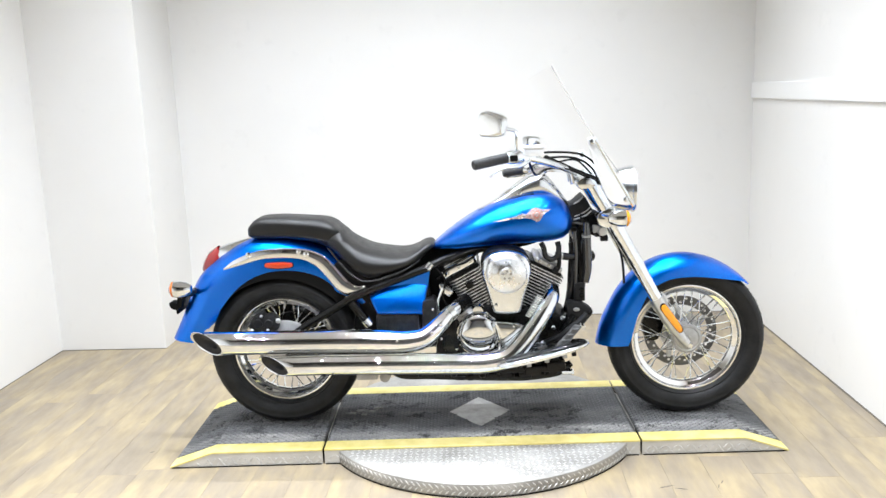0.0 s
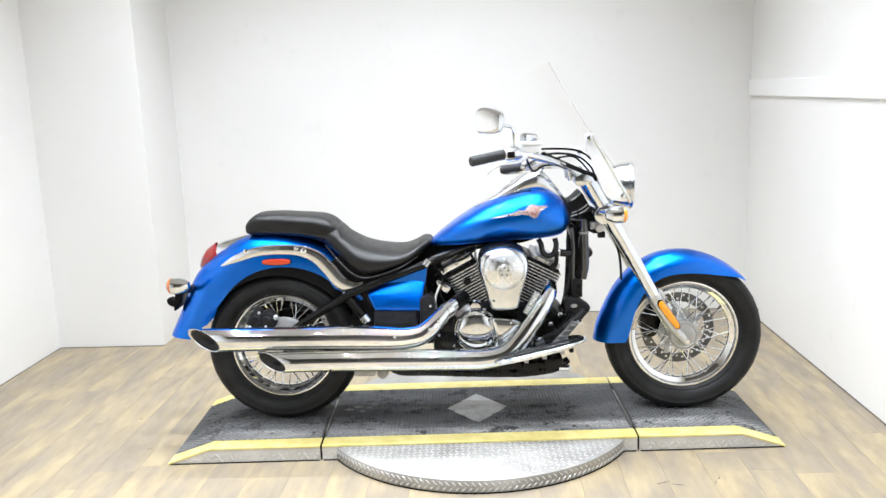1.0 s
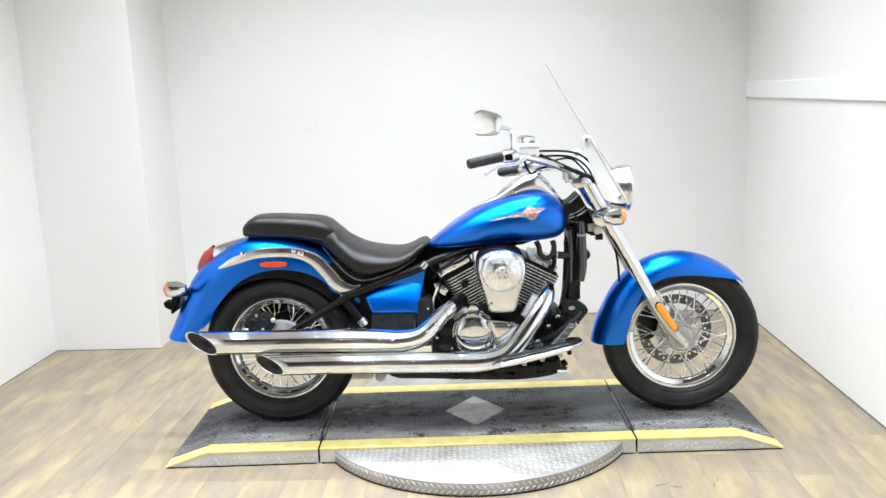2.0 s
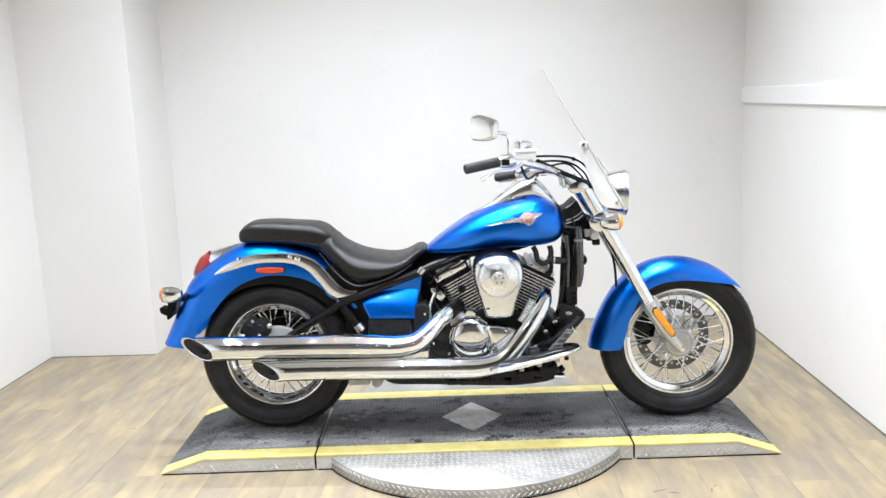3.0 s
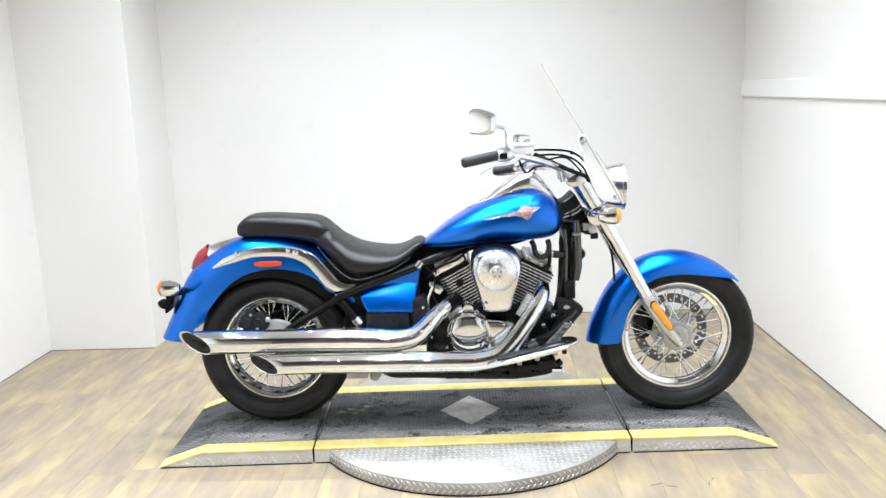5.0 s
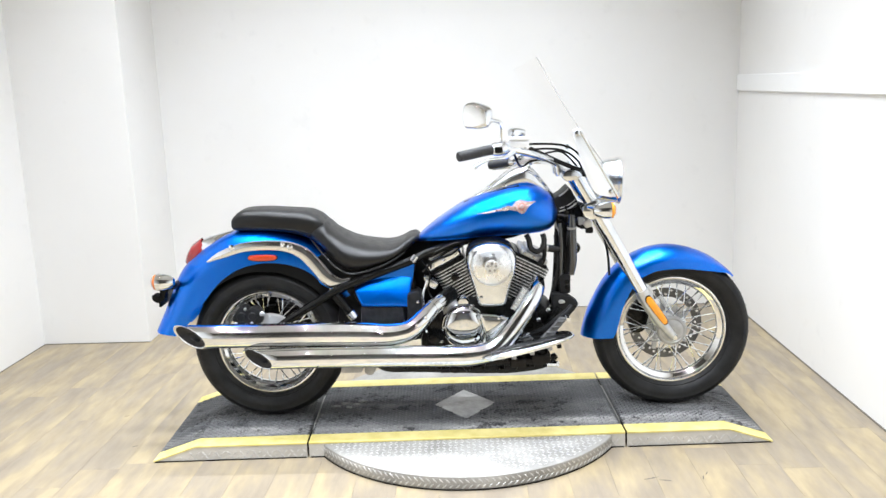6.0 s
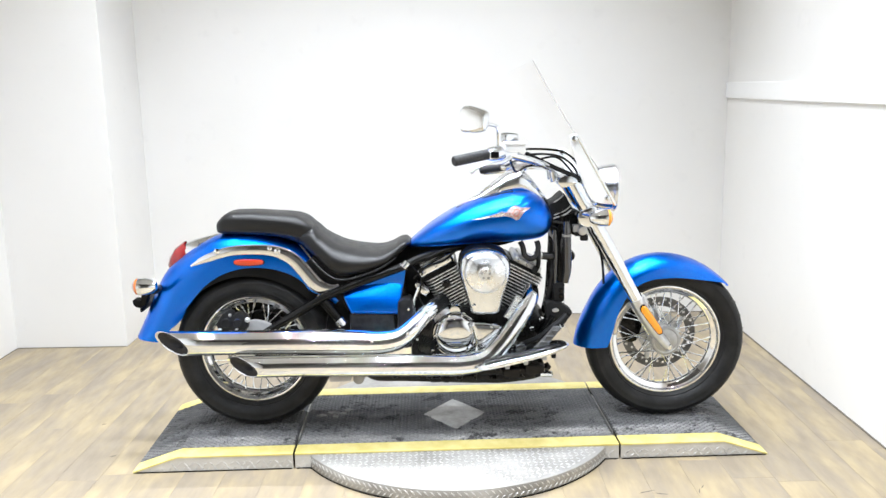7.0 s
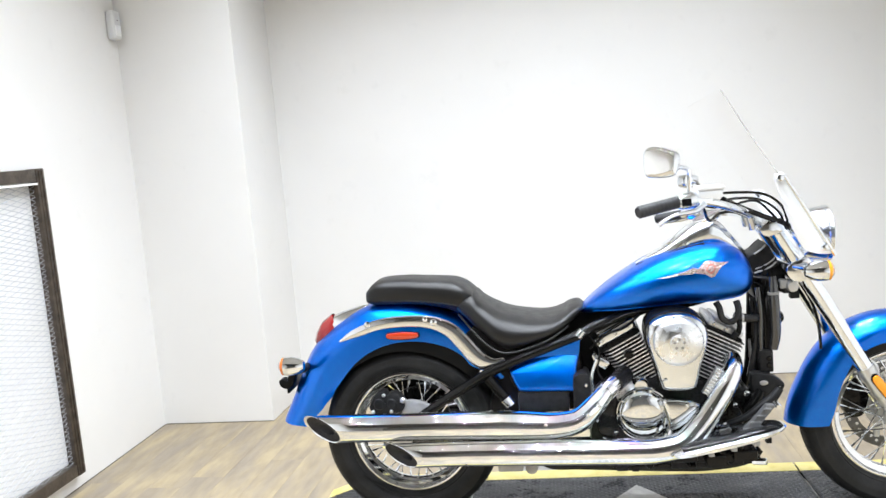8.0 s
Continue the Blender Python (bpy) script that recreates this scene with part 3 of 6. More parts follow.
# -- wheels --
def wheel(name, cx, cz, r, half, rim_r, label, spokes):
    m = hubbed(cx, 0, cz)
    b = rim_r - 0.006
    hl = half * 0.74
    prof = [(rim_r + 0.004, hl * 0.60), (rim_r + 0.0055, hl * 0.70), (rim_r + 0.003, hl * 0.735), (rim_r - 0.001, hl * 0.74), (rim_r - 0.0045, hl * 0.72), (rim_r - 0.006, hl * 0.67), (rim_r - 0.008, hl * 0.52), (rim_r - 0.012, hl * 0.45),
            (rim_r - 0.022, hl * 0.36), (rim_r - 0.027, hl * 0.28), (rim_r - 0.030, 0), (rim_r - 0.027, -hl * 0.28), (rim_r - 0.022, -hl * 0.36), (rim_r - 0.012, -hl * 0.45), (rim_r - 0.008, -hl * 0.52), (rim_r - 0.006, -hl * 0.67), (rim_r - 0.0045, -hl * 0.72),
            (rim_r - 0.001, -hl * 0.74), (rim_r + 0.003, -hl * 0.735), (rim_r + 0.0055, -hl * 0.70), (rim_r + 0.004, -hl * 0.60), (rim_r - 0.006, -hl * 0.40), (rim_r - 0.024, 0), (rim_r - 0.006, hl * 0.40)]
    rim = bp(name, lathed(prof, m, 72, True), RIM, None, label)
    # tyre with raised sidewall lines and a grooved tread
    h = half
    sec = [(b, h * 0.44), (rim_r + 0.005, h * 0.54), (rim_r + 0.012, h * 0.68), (rim_r + 0.014, h * 0.74), (rim_r + 0.018, h * 0.75), (rim_r + 0.021, h * 0.83), (rim_r + (r - rim_r) * 0.42, h * 0.985), (rim_r + (r - rim_r) * 0.5, h),
           (rim_r + (r - rim_r) * 0.64, h * 0.985), (rim_r + (r - rim_r) * 0.66, h * 1.0), (rim_r + (r - rim_r) * 0.70, h * 0.975), (r - 0.022, h * 0.90), (r - 0.012, h * 0.76), (r - 0.0055, h * 0.55), (r - 0.0018, h * 0.30),
           (r - 0.0006, h * 0.10), (r - 0.006, h * 0.07), (r - 0.006, 0.0)]
    sec = sec + [(q, -w) for q, w in sec[::-1][1:]]
    tyre = bmesh.new()
    lathe(tyre, sec, m, 96)
    # slanting tread grooves cut as thin sunk wedges
    bp("tyre", tyre, RUBBER, rim, "black road tyre")
    gr = bmesh.new()
    for k in range(34):
        for sgn in (-1, 1):
            a0 = 2 * math.pi * (k + (0.5 if sgn > 0 else 0)) / 34
            pts = []
            for q in range(5):
                u = q / 4
                hh = h * (0.22 + 0.62 * u)
                rr = r - 0.0015 - 0.026 * max(0, (hh / h - 0.30) / 0.6) ** 2.2
                pts.append((a0 + 0.085 * u, sgn * hh, rr))
            va, vb = [], []
            for a, y, rr in pts:
                for lst, da in ((va, -0.006), (vb, 0.006)):
                    lst.append(gr.verts.new(m @ Vector((rr * math.cos(a + da) * 1.0045, rr * math.sin(a + da) * 1.0045, y))))
            for i in range(4):
                gr.faces.new((va[i], va[i + 1], vb[i + 1], vb[i]))
    gb = bp("tread_groove_pattern", gr, GROOVE, rim, "", False)
    gb["kind"] = "stuff"
    # laced wire spokes
    hr = 0.042
    for k in range(spokes):
        side = -1 if k % 2 else 1
        cross = 1 if (k // 2) % 2 else -1
        a_rim = 2 * math.pi * k / spokes
        a_hub = a_rim + cross * radians(62)
        p0 = m @ Vector((hr * math.cos(a_hub), hr * math.sin(a_hub), side * 0.038))
        p1 = m @ Vector(((rim_r - 0.028) * math.cos(a_rim), (rim_r - 0.028) * math.sin(a_rim), side * 0.010))
        pn = p1 + (p0 - p1).normalized() * 0.018
        bm = tubed([p0, pn], 0.0021, 6, 1)
        tube(bm, [pn, p1], 0.0036, 6, 1)
        bp("spoke", bm, CHROME, rim)
    return rim


CALIPER = plain("caliper_paint", (0.008, 0.008, 0.0085), (0.018, 0.018, 0.0185), 0.45, 0.2, 40, 120, 0.15, 0.1, 0, 0.18)
HUB = plain("hub_alloy", (0.36, 0.36, 0.36), (0.52, 0.52, 0.52), 0.42, 0.8, 24, 160, 0.2, 0.08)
PEDAL = plain("pedal_grey", (0.07, 0.07, 0.07), (0.14, 0.14, 0.138), 0.5, 0.3, 30, 120, 0.2)
BORE = plain("muffler_bore_black", (0.016, 0.016, 0.018), (0.030, 0.030, 0.034), 0.6, 0, 20, 120, 0.1, 0.1, 0, 0.2)
GROOVE = plain("tread_groove", (0.004, 0.004, 0.004), (0.007, 0.007, 0.007), 0.8)
RX, RZ, FX, FZ = -0.8185, 0.375, 0.8085, 0.376
rear_wheel = wheel("rear_wheel", RX, RZ, 0.313, 0.086, 0.211, "chrome wire-spoked rear wheel", 40)
front_wheel = wheel("front_wheel", FX, FZ, 0.3145, 0.064, 0.216, "chrome wire-spoked front wheel", 40)


def drilled_disc(name, parent, cx, y, cz, ro, ri, holes):
    bm = bmesh.new()
    n = 96
    m = hubbed(cx, y, cz)
    lathe(bm, [(ri, 0.0025), (ro, 0.0025), (ro, -0.0025), (ri, -0.0025)], m, n, True)
    d = bp(name, bm, DISC_STEEL, parent, "dark steel brake disc with drilled holes")
    hb = bmesh.new()
    for k in range(holes):
        a = 2 * math.pi * k / holes
        rr = ri + (ro - ri) * (0.30 + 0.20 * (k % 3))
        for sgn in (0.0028, -0.0028):
            lathe(hb, [(0, sgn), (0.0055, sgn), (0.0055, 0)], m @ Matrix.Translation((rr * math.cos(a), rr * math.sin(a), 0)), 10)
    hp = part("hole_pattern", hb, FIN_EDGE, d, "", False)
    hp["kind"] = "stuff"
    return d


# front hub, brake
bp("hub", lathed([(0.0, 0.052), (0.014, 0.052), (0.016, 0.046), (0.040, 0.045), (0.043, 0.0435), (0.047, 0.0435), (0.050, 0.047), (0.056, 0.046), (0.060, 0.041), (0.060, 0.034), (0.044, 0.032), (0.034, 0.028), (0.034, -0.028), (0.050, -0.034), (0.058, -0.040), (0.058, -0.050), (0, -0.054)], hubbed(FX, 0, FZ), 40), HUB, front_wheel, "cast alloy hub")
drilled_disc("brake_disc", front_wheel, FX, 0.074, FZ, 0.150, 0.112, 36)
bm = bmesh.new()
lathe(bm, [(0.040, 0.003), (0.085, 0.003), (0.085, -0.003), (0.040, -0.003)], hubbed(FX, 0.074, FZ), 40, True)
for k in range(5):
    a = 2 * math.pi * k / 5 + 0.3
    tube(bm, [(FX + 0.07 * math.cos(a), 0.074, FZ + 0.07 * math.sin(a)), (FX + 0.118 * math.cos(a + 0.25), 0.074, FZ + 0.118 * math.sin(a + 0.25))], 0.011, 8, 1)
bp("disc_carrier", bm, CAST, front_wheel)
# front caliper behind the spokes
bm = plated(rounded([(0.655, 0.44), (0.700, 0.475), (0.745, 0.455), (0.735, 0.395), (0.715, 0.345), (0.670, 0.345), (0.652, 0.39)]), 0.055, 0.105, 0.008)
bp("front_brake_caliper", bm, BLACK, None, "black brake caliper")

# toothed belt pulley and belt on the far side
bp("belt_pulley", lathed([(0.030, 0.012), (0.055, 0.014), (0.095, 0.010), (0.112, 0.016), (0.120, 0.016), (0.120, -0.016), (0.112, -0.016), (0.095, -0.008), (0.030, -0.008)], hubbed(RX, 0.105, RZ), 56, True), ENGINE_BLACK, rear_wheel, "black belt pulley")
bp("drive_belt", tubed([(RX, 0.105, RZ + 0.124), (-0.60, 0.105, RZ + 0.110), (-0.30, 0.105, RZ + 0.085)], 0.013, 8, 1, 1.0), RUBBER)
bp("drive_belt", tubed([(RX, 0.105, RZ - 0.124), (-0.60, 0.105, RZ - 0.085), (-0.30, 0.105, RZ - 0.030)], 0.013, 8, 1, 1.0), RUBBER)

arc = [radians(a) for a in range(8, 176, 8)]
bp("belt_guard", plated([(RX + 0.190 * math.cos(a), RZ + 0.190 * math.sin(a)) for a in arc] + [(RX + 0.100 * math.cos(a), RZ + 0.100 * math.sin(a)) for a in arc[::-1]], 0.120, 0.128, 0.002), BLACK_PLASTIC, None, "black belt guard")

# rear hub, brake on the near side
bp("hub", lathed([(0, 0.075), (0.018, 0.075), (0.022, 0.060), (0.048, 0.056), (0.060, 0.050), (0.060, 0.040), (0.040, 0.034), (0.040, -0.034), (0.070, -0.044), (0.075, -0.060), (0, -0.070)], hubbed(RX, 0, RZ), 40), CAST, rear_wheel, "cast alloy hub")
drilled_disc("brake_disc", rear_wheel, RX, -0.080, RZ, 0.100, 0.066, 30)
bp("disc_carrier", lathed([(0.02, 0.003), (0.070, 0.003), (0.070, -0.003), (0.02, -0.003)], hubbed(RX, -0.080, RZ), 40, True), CAST, rear_wheel)
bm = plated(rounded([(-0.962, 0.492), (-0.945, 0.528), (-0.920, 0.552), (-0.892, 0.553), (-0.884, 0.540), (-0.862, 0.548), (-0.835, 0.535), (-0.818, 0.505), (-0.826, 0.480), (-0.850, 0.470), (-0.880, 0.472), (-0.900, 0.458), (-0.935, 0.464)], 2), -0.130, -0.085, 0.006)
for v in bm.verts:
    v.co.x, v.co.z = -0.880 + (v.co.x + 0.888) * 0.86, 0.506 + (v.co.z - 0.505) * 0.92
cal = bp("rear_brake_caliper", bm, CALIPER, None, "dark grey brake caliper")
for bx, bz, br in ((-0.822, 0.520, 0.010), (-0.848, 0.466, 0.010), (-0.930, 0.482, 0.007), (-0.888, 0.540, 0.006), (-0.866, 0.482, 0.006)):
    bolt(cal, bx, -0.131, bz, br, 0.008, CAST)
bp("caliper_piston_cover", lathed([(0, 0.006), (0.017, 0.0055), (0.020, 0.002), (0.020, 0)], hubbed(-0.906, -0.129, 0.508), 20), CALIPER, cal)
bp("caliper_piston_cover", lathed([(0, 0.006), (0.015, 0.0055), (0.018, 0.002), (0.018, 0)], hubbed(-0.862, -0.129, 0.508), 20), CALIPER, cal)
bm = plated(rounded([(-0.825, 0.430), (-0.77, 0.440), (-0.715, 0.462), (-0.735, 0.492), (-0.79, 0.512), (-0.83, 0.500)]), -0.112, -0.098, 0.004)
bp("caliper_bracket", bm, CAST, None, "bare alloy caliper bracket")

# -- mudguards --
rear_keys = [(30, 0.442, 0.385, 0.105), (45, 0.449, 0.345, 0.108), (52, 0.452, 0.352, 0.109), (62, 0.458, 0.353, 0.11), (75, 0.464, 0.347, 0.111), (90, 0.470, 0.339, 0.112), (105, 0.470, 0.329, 0.112), (120, 0.460, 0.315, 0.112), (135, 0.456, 0.301, 0.112), (148, 0.442, 0.302, 0.111), (158, 0.440, 0.312, 0.109), (166, 0.449, 0.336, 0.106), (172, 0.462, 0.362, 0.104)]
rear_fender = bp("rear_fender", arc_fender(-0.8225, 0.378, rear_keys, full=0.82), BLUE, None, "metallic blue rear mudguard")
front_keys = [(43, 0.326, 0.320, 0.030), (50, 0.328, 0.311, 0.060), (58, 0.331, 0.293, 0.074), (68, 0.336, 0.277, 0.082), (80, 0.343, 0.269, 0.086), (95, 0.353, 0.268, 0.087), (110, 0.358, 0.274, 0.087), (125, 0.358, 0.271, 0.087), (140, 0.353, 0.253, 0.087), (155, 0.350, 0.240, 0.087), (166, 0.356, 0.235, 0.086), (176, 0.364, 0.240, 0.085), (182, 0.370, 0.250, 0.084)]
liner_keys = [(40, 0.425, 0.310, 0.100)] + [(a, rc - 0.012, 0.306 if a < 150 else 0.312, w - 0.007) for a, rc, rs, w in rear_keys[3:-2]]
bp("fender_liner", arc_fender(-0.8225, 0.378, liner_keys, 0.003), BLACK_PLASTIC, rear_fender, "black inner mudguard liner")
bp("front_fender", arc_fender(0.8165, 0.3725, front_keys), BLUE, None, "metallic blue front mudguard")

# chrome rail along the rear mudguard
rail = bp("fender_rail", tubed([(-1.030, -0.108, 0.729), (-0.967, -0.112, 0.757), (-0.869, -0.113, 0.785), (-0.738, -0.113, 0.786), (-0.657, -0.113, 0.760), (-0.605, -0.114, 0.711), (-0.552, -0.118, 0.648), (-0.505, -0.120, 0.632), (-0.468, -0.120, 0.644)],
                               [0.003, 0.0150, 0.0190, 0.0210, 0.0255, 0.0285, 0.0290, 0.020, 0.008], 20, 7, 0.34), CHROME, None, "chrome fender rail")
bolt(rail, -0.925, -0.116, 0.786, 0.011, 0.006)
bolt(rail, -0.697, -0.118, 0.782, 0.012, 0.008)
bolt(rail, -0.725, -0.118, 0.793, 0.009, 0.006)
# red side reflector
refl_out = rounded([(-0.863, 0.743), (-0.853, 0.751), (-0.808, 0.753), (-0.762, 0.750), (-0.752, 0.741), (-0.762, 0.732), (-0.808, 0.729), (-0.853, 0.733)], 4)
rr_ = bp("side_reflector", plated(refl_out, -0.126, -0.110, 0.004), ORANGE_RED, None, "orange-red side reflector")
bp("reflector_frame", plated([(-0.808 + (x + 0.808) * 1.06, 0.745 + (z - 0.745) * 1.22) for x, z in refl_out], -0.119, -0.109, 0.002), BLACK_PLASTIC, rr_)

# tail lamp on the back of the mudguard
tail = bmesh.new()
rings = []
for u, wv in ((0, 0.030), (0.25, 0.050), (0.6, 0.056), (1, 0.040)):
    a = radians(134 - 13 * u)
    r0, r1 = 0.440, 0.476 + 0.030 * math.sin(math.pi * 0.62 * u)
    rings.append([(RX + (r0 + (r1 - r0) * math.sin(b)) * math.cos(a), -wv * math.cos(b), RZ + (r0 + (r1 - r0) * math.sin(b)) * math.sin(a)) for b in (math.pi * k / 10 for k in range(11))])
skin(tail, rings, False)
lens = bp("tail_light", tail, RED, None, "red tail light lens")
bm = bmesh.new()
rings = []
for u, wv in ((0, 0.044), (0.3, 0.050), (0.7, 0.036), (1, 0.008)):
    a = radians(124 - 25 * u)
    r0, r1 = 0.440, 0.500 - 0.030 * u
    rings.append([(RX + (r0 + (r1 - r0) * math.sin(b)) * math.cos(a), -wv * math.cos(b), RZ + (r0 + (r1 - r0) * math.sin(b)) * math.sin(a)) for b in (math.pi * k / 10 for k in range(11))])
skin(bm, rings, False)
bp("tail_light_housing", bm, CHROME, lens, "chrome tail light housing")


def indicator(x, y, z, r, length, face, lens_mat, label):
    """A bullet-shaped turn signal; face is +1 for one that looks ahead."""
    m = Matrix.Translation((x, y, z)) @ Matrix.Rotation(radians(90 * face), 4, "Y")
    body = bp("turn_signal", lathed([(0.001, -length * 0.62), (r * 0.45, -length * 0.60), (r * 0.8, -length * 0.42), (r * 0.97, -length * 0.1), (r, length * 0.15), (r * 0.99, length * 0.24), (0, length * 0.24)], m, 28), CHROME, None, label)
    bp("signal_lens", lathed([(0, length * 0.50), (r * 0.55, length * 0.47), (r * 0.93, length * 0.34), (r * 0.93, length * 0.235), (0, length * 0.235)], m, 28), lens_mat, body, "amber lens")
    return body


for sy in (-1, 1):
    sg = indicator(-1.180, (0.205 if sy < 0 else 0.285) * sy, 0.676, 0.032, 0.078, -1, RED_AMBER, "chrome rear turn signal with amber lens")
    bp("signal_stalk", tubed([(-1.160, (0.205 if sy < 0 else 0.285) * sy, 0.668), (-1.150, 0.15 * sy, 0.650), (-1.165, 0.07 * sy, 0.640)], 0.011, 10), BLACK_PLASTIC, sg)
# plate bracket behind the mudguard
bm = plated(rounded([(-1.222, 0.648), (-1.196, 0.650), (-1.190, 0.625), (-1.206, 0.606), (-1.212, 0.582), (-1.236, 0.568), (-1.258, 0.578), (-1.262, 0.598), (-1.246, 0.604), (-1.236, 0.596), (-1.226, 0.606), (-1.230, 0.626)], 3), -0.110, -0.075, 0.004)
tube(bm, [(-1.205, -0.09, 0.630), (-1.17, -0.07, 0.625), (-1.14, -0.04, 0.610)], 0.011, 10)
bp("plate_bracket", bm, BLACK_PLASTIC, None, "black plate bracket")
bm = boxed(-1.245, -1.237, -0.085, 0.085, 0.545, 0.60, 0.003)
bp("plate_holder", bm, BLACK_PLASTIC, None)

# -- seats --
passenger = bp("passenger_seat", hull([(-0.940, 0.858, 0.872, 0.038), (-0.930, 0.843, 0.893, 0.066), (-0.892, 0.838, 0.920, 0.085), (-0.81, 0.835, 0.924, 0.093), (-0.74, 0.831, 0.919, 0.098), (-0.665, 0.820, 0.913, 0.100), (-0.625, 0.808, 0.907, 0.102), (-0.592, 0.826, 0.890, 0.100), (-0.566, 0.850, 0.866, 0.085)], 6, 36, 3.8), LEATHER, None, "black vinyl passenger pillion pad")
bp("seat_base", hull([(-0.905, 0.834, 0.868, 0.055), (-0.88, 0.836, 0.868, 0.068), (-0.80, 0.836, 0.866, 0.080), (-0.68, 0.820, 0.860, 0.088), (-0.60, 0.790, 0.850, 0.092), (-0.57, 0.775, 0.830, 0.085)], 4, 24, 3.2), BLACK_PLASTIC, passenger)
rider = bp("rider_seat", hull([(-0.64, 0.812, 0.823, 0.07), (-0.605, 0.79, 0.857, 0.104), (-0.565, 0.745, 0.867, 0.128), (-0.536, 0.722, 0.839, 0.144), (-0.495, 0.69, 0.811, 0.168), (-0.449, 0.67, 0.791, 0.174), (-0.38, 0.684, 0.775, 0.172), (-0.315, 0.706, 0.77, 0.16), (-0.27, 0.728, 0.783, 0.14), (-0.235, 0.752, 0.803, 0.112), (-0.208, 0.776, 0.806, 0.086), (-0.19, 0.788, 0.791, 0.05)], 6, 36, 2.7), LEATHER, None, "black vinyl rider saddle")
bp("seat_piping", tubed([(-0.612, -0.098, 0.800), (-0.56, -0.132, 0.742), (-0.505, -0.166, 0.697), (-0.455, -0.172, 0.678), (-0.38, -0.170, 0.691), (-0.31, -0.157, 0.715), (-0.25, -0.125, 0.748)], 0.0035, 8), LEATHER, rider)
bp("seat_piping", tubed([(-0.918, -0.071, 0.866), (-0.86, -0.088, 0.858), (-0.74, -0.097, 0.852), (-0.66, -0.099, 0.840), (-0.60, -0.100, 0.828)], 0.0025, 8), LEATHER, passenger)

# -- fuel tank --
tank_sections = [(-0.209, 0.770, 0.776, 0.022), (-0.198, 0.770, 0.795, 0.045), (-0.165, 0.773, 0.824, 0.080), (-0.097, 0.777, 0.874, 0.118), (-0.008, 0.784, 0.927, 0.147), (0.066, 0.789, 0.959, 0.161), (0.154, 0.793, 0.984, 0.168), (0.212, 0.795, 0.991, 0.168), (0.263, 0.799, 0.985, 0.161), (0.306, 0.808, 0.964, 0.146), (0.332, 0.826, 0.935, 0.122), (0.347, 0.850, 0.900, 0.080), (0.350, 0.865, 0.885, 0.035)]
tank = bp("fuel_tank", hull(tank_sections, 6, 40, 2.35, 1.25), BLUE, None, "metallic blue teardrop fuel tank")
# chrome dash on top
dash = bp("tank_dash", hull([(-0.015, 0.905, 0.926, 0.012), (0.030, 0.915, 0.950, 0.030), (0.085, 0.930, 0.982, 0.046), (0.130, 0.950, 1.016, 0.056), (0.172, 0.960, 1.046, 0.062), (0.215, 0.965, 1.066, 0.064), (0.240, 0.965, 1.064, 0.062), (0.275, 0.955, 1.030, 0.056), (0.310, 0.940, 0.985, 0.045), (0.338, 0.920, 0.945, 0.028)], 5, 28, 2.8), CHROME_SOFT, None, "chrome dash with speedometer")
gm = Matrix.Translation((0.222, 0, 1.062)) @ Matrix.Rotation(radians(-22), 4, "Y")
part("speedometer", lathed([(0.050, -0.01), (0.052, 0.004), (0.049, 0.009), (0.044, 0.009), (0.042, 0.005), (0, 0.005)], gm, 36), CHROME, dash)
part("gauge_glass", lathed([(0, 0.0075), (0.041, 0.0075), (0.041, 0.006), (0, 0.006)], gm, 36), EMBLEM_DARK, dash)
bolt(dash, 0.145, -0.058, 0.985, 0.010, 0.006)
bp("fuel_cap", lathed([(0.030, -0.02), (0.030, 0.006), (0.026, 0.010), (0, 0.011)], Matrix.Translation((0.10, -0.002, 0.985)) @ Matrix.Rotation(radians(-35), 4, "Y"), 28), CHROME, dash)
bp("dash_edge_strip", tubed([(-0.013, -0.030, 0.921), (0.05, -0.052, 0.944), (0.12, -0.066, 0.968), (0.2, -0.072, 0.985)], 0.005, 8), BLACK_PLASTIC, dash)


def on_tank(x, z):
    """The near side of the tank at x and z."""
    lo = max(i for i, q in enumerate(tank_sections[:-1]) if q[0] <= x)
    a, b = tank_sections[lo], tank_sections[lo + 1]
    u = (x - a[0]) / (b[0] - a[0])
    zb, zt, w = (a[k] + (b[k] - a[k]) * u for k in (1, 2, 3))
    s = (z - (zb + zt) / 2) / ((zt - zb) / 2)
    e = 2.35 if s > 0 else 2.35 * 1.25
    return -w * max(0.0, 1 - abs(s) ** e) ** (1 / e)


seam = [(q[0], on_tank(q[0] + 1e-4, q[1] + 0.011) - 0.0005, q[1] + 0.011) for q in tank_sections[2:-2]]
bp("tank_seam", tubed(seam, 0.0030, 8), BLUE, tank, "rolled blue seam along the tank foot")


def emblem(name, outline, lift, mat, parent, label=""):
    bm = bmesh.new()
    top = [bm.verts.new((x, on_tank(x, z) - lift, z)) for x, z in outline]
    bot = [bm.verts.new((x, on_tank(x, z) + 0.003, z)) for x, z in outline]
    cx, cz = sum(p[0] for p in outline) / len(outline), sum(p[1] for p in outline) / len(outline)
    c = bm.verts.new((cx, on_tank(cx, cz) - lift, cz))
    n = len(outline)
    for i in range(n):
        j = (i + 1) % n
        bm.faces.new((top[i], top[j], c))
        bm.faces.new((top[j], top[i], bot[i], bot[j]))
    return bp(name, bm, mat, parent, label, False)


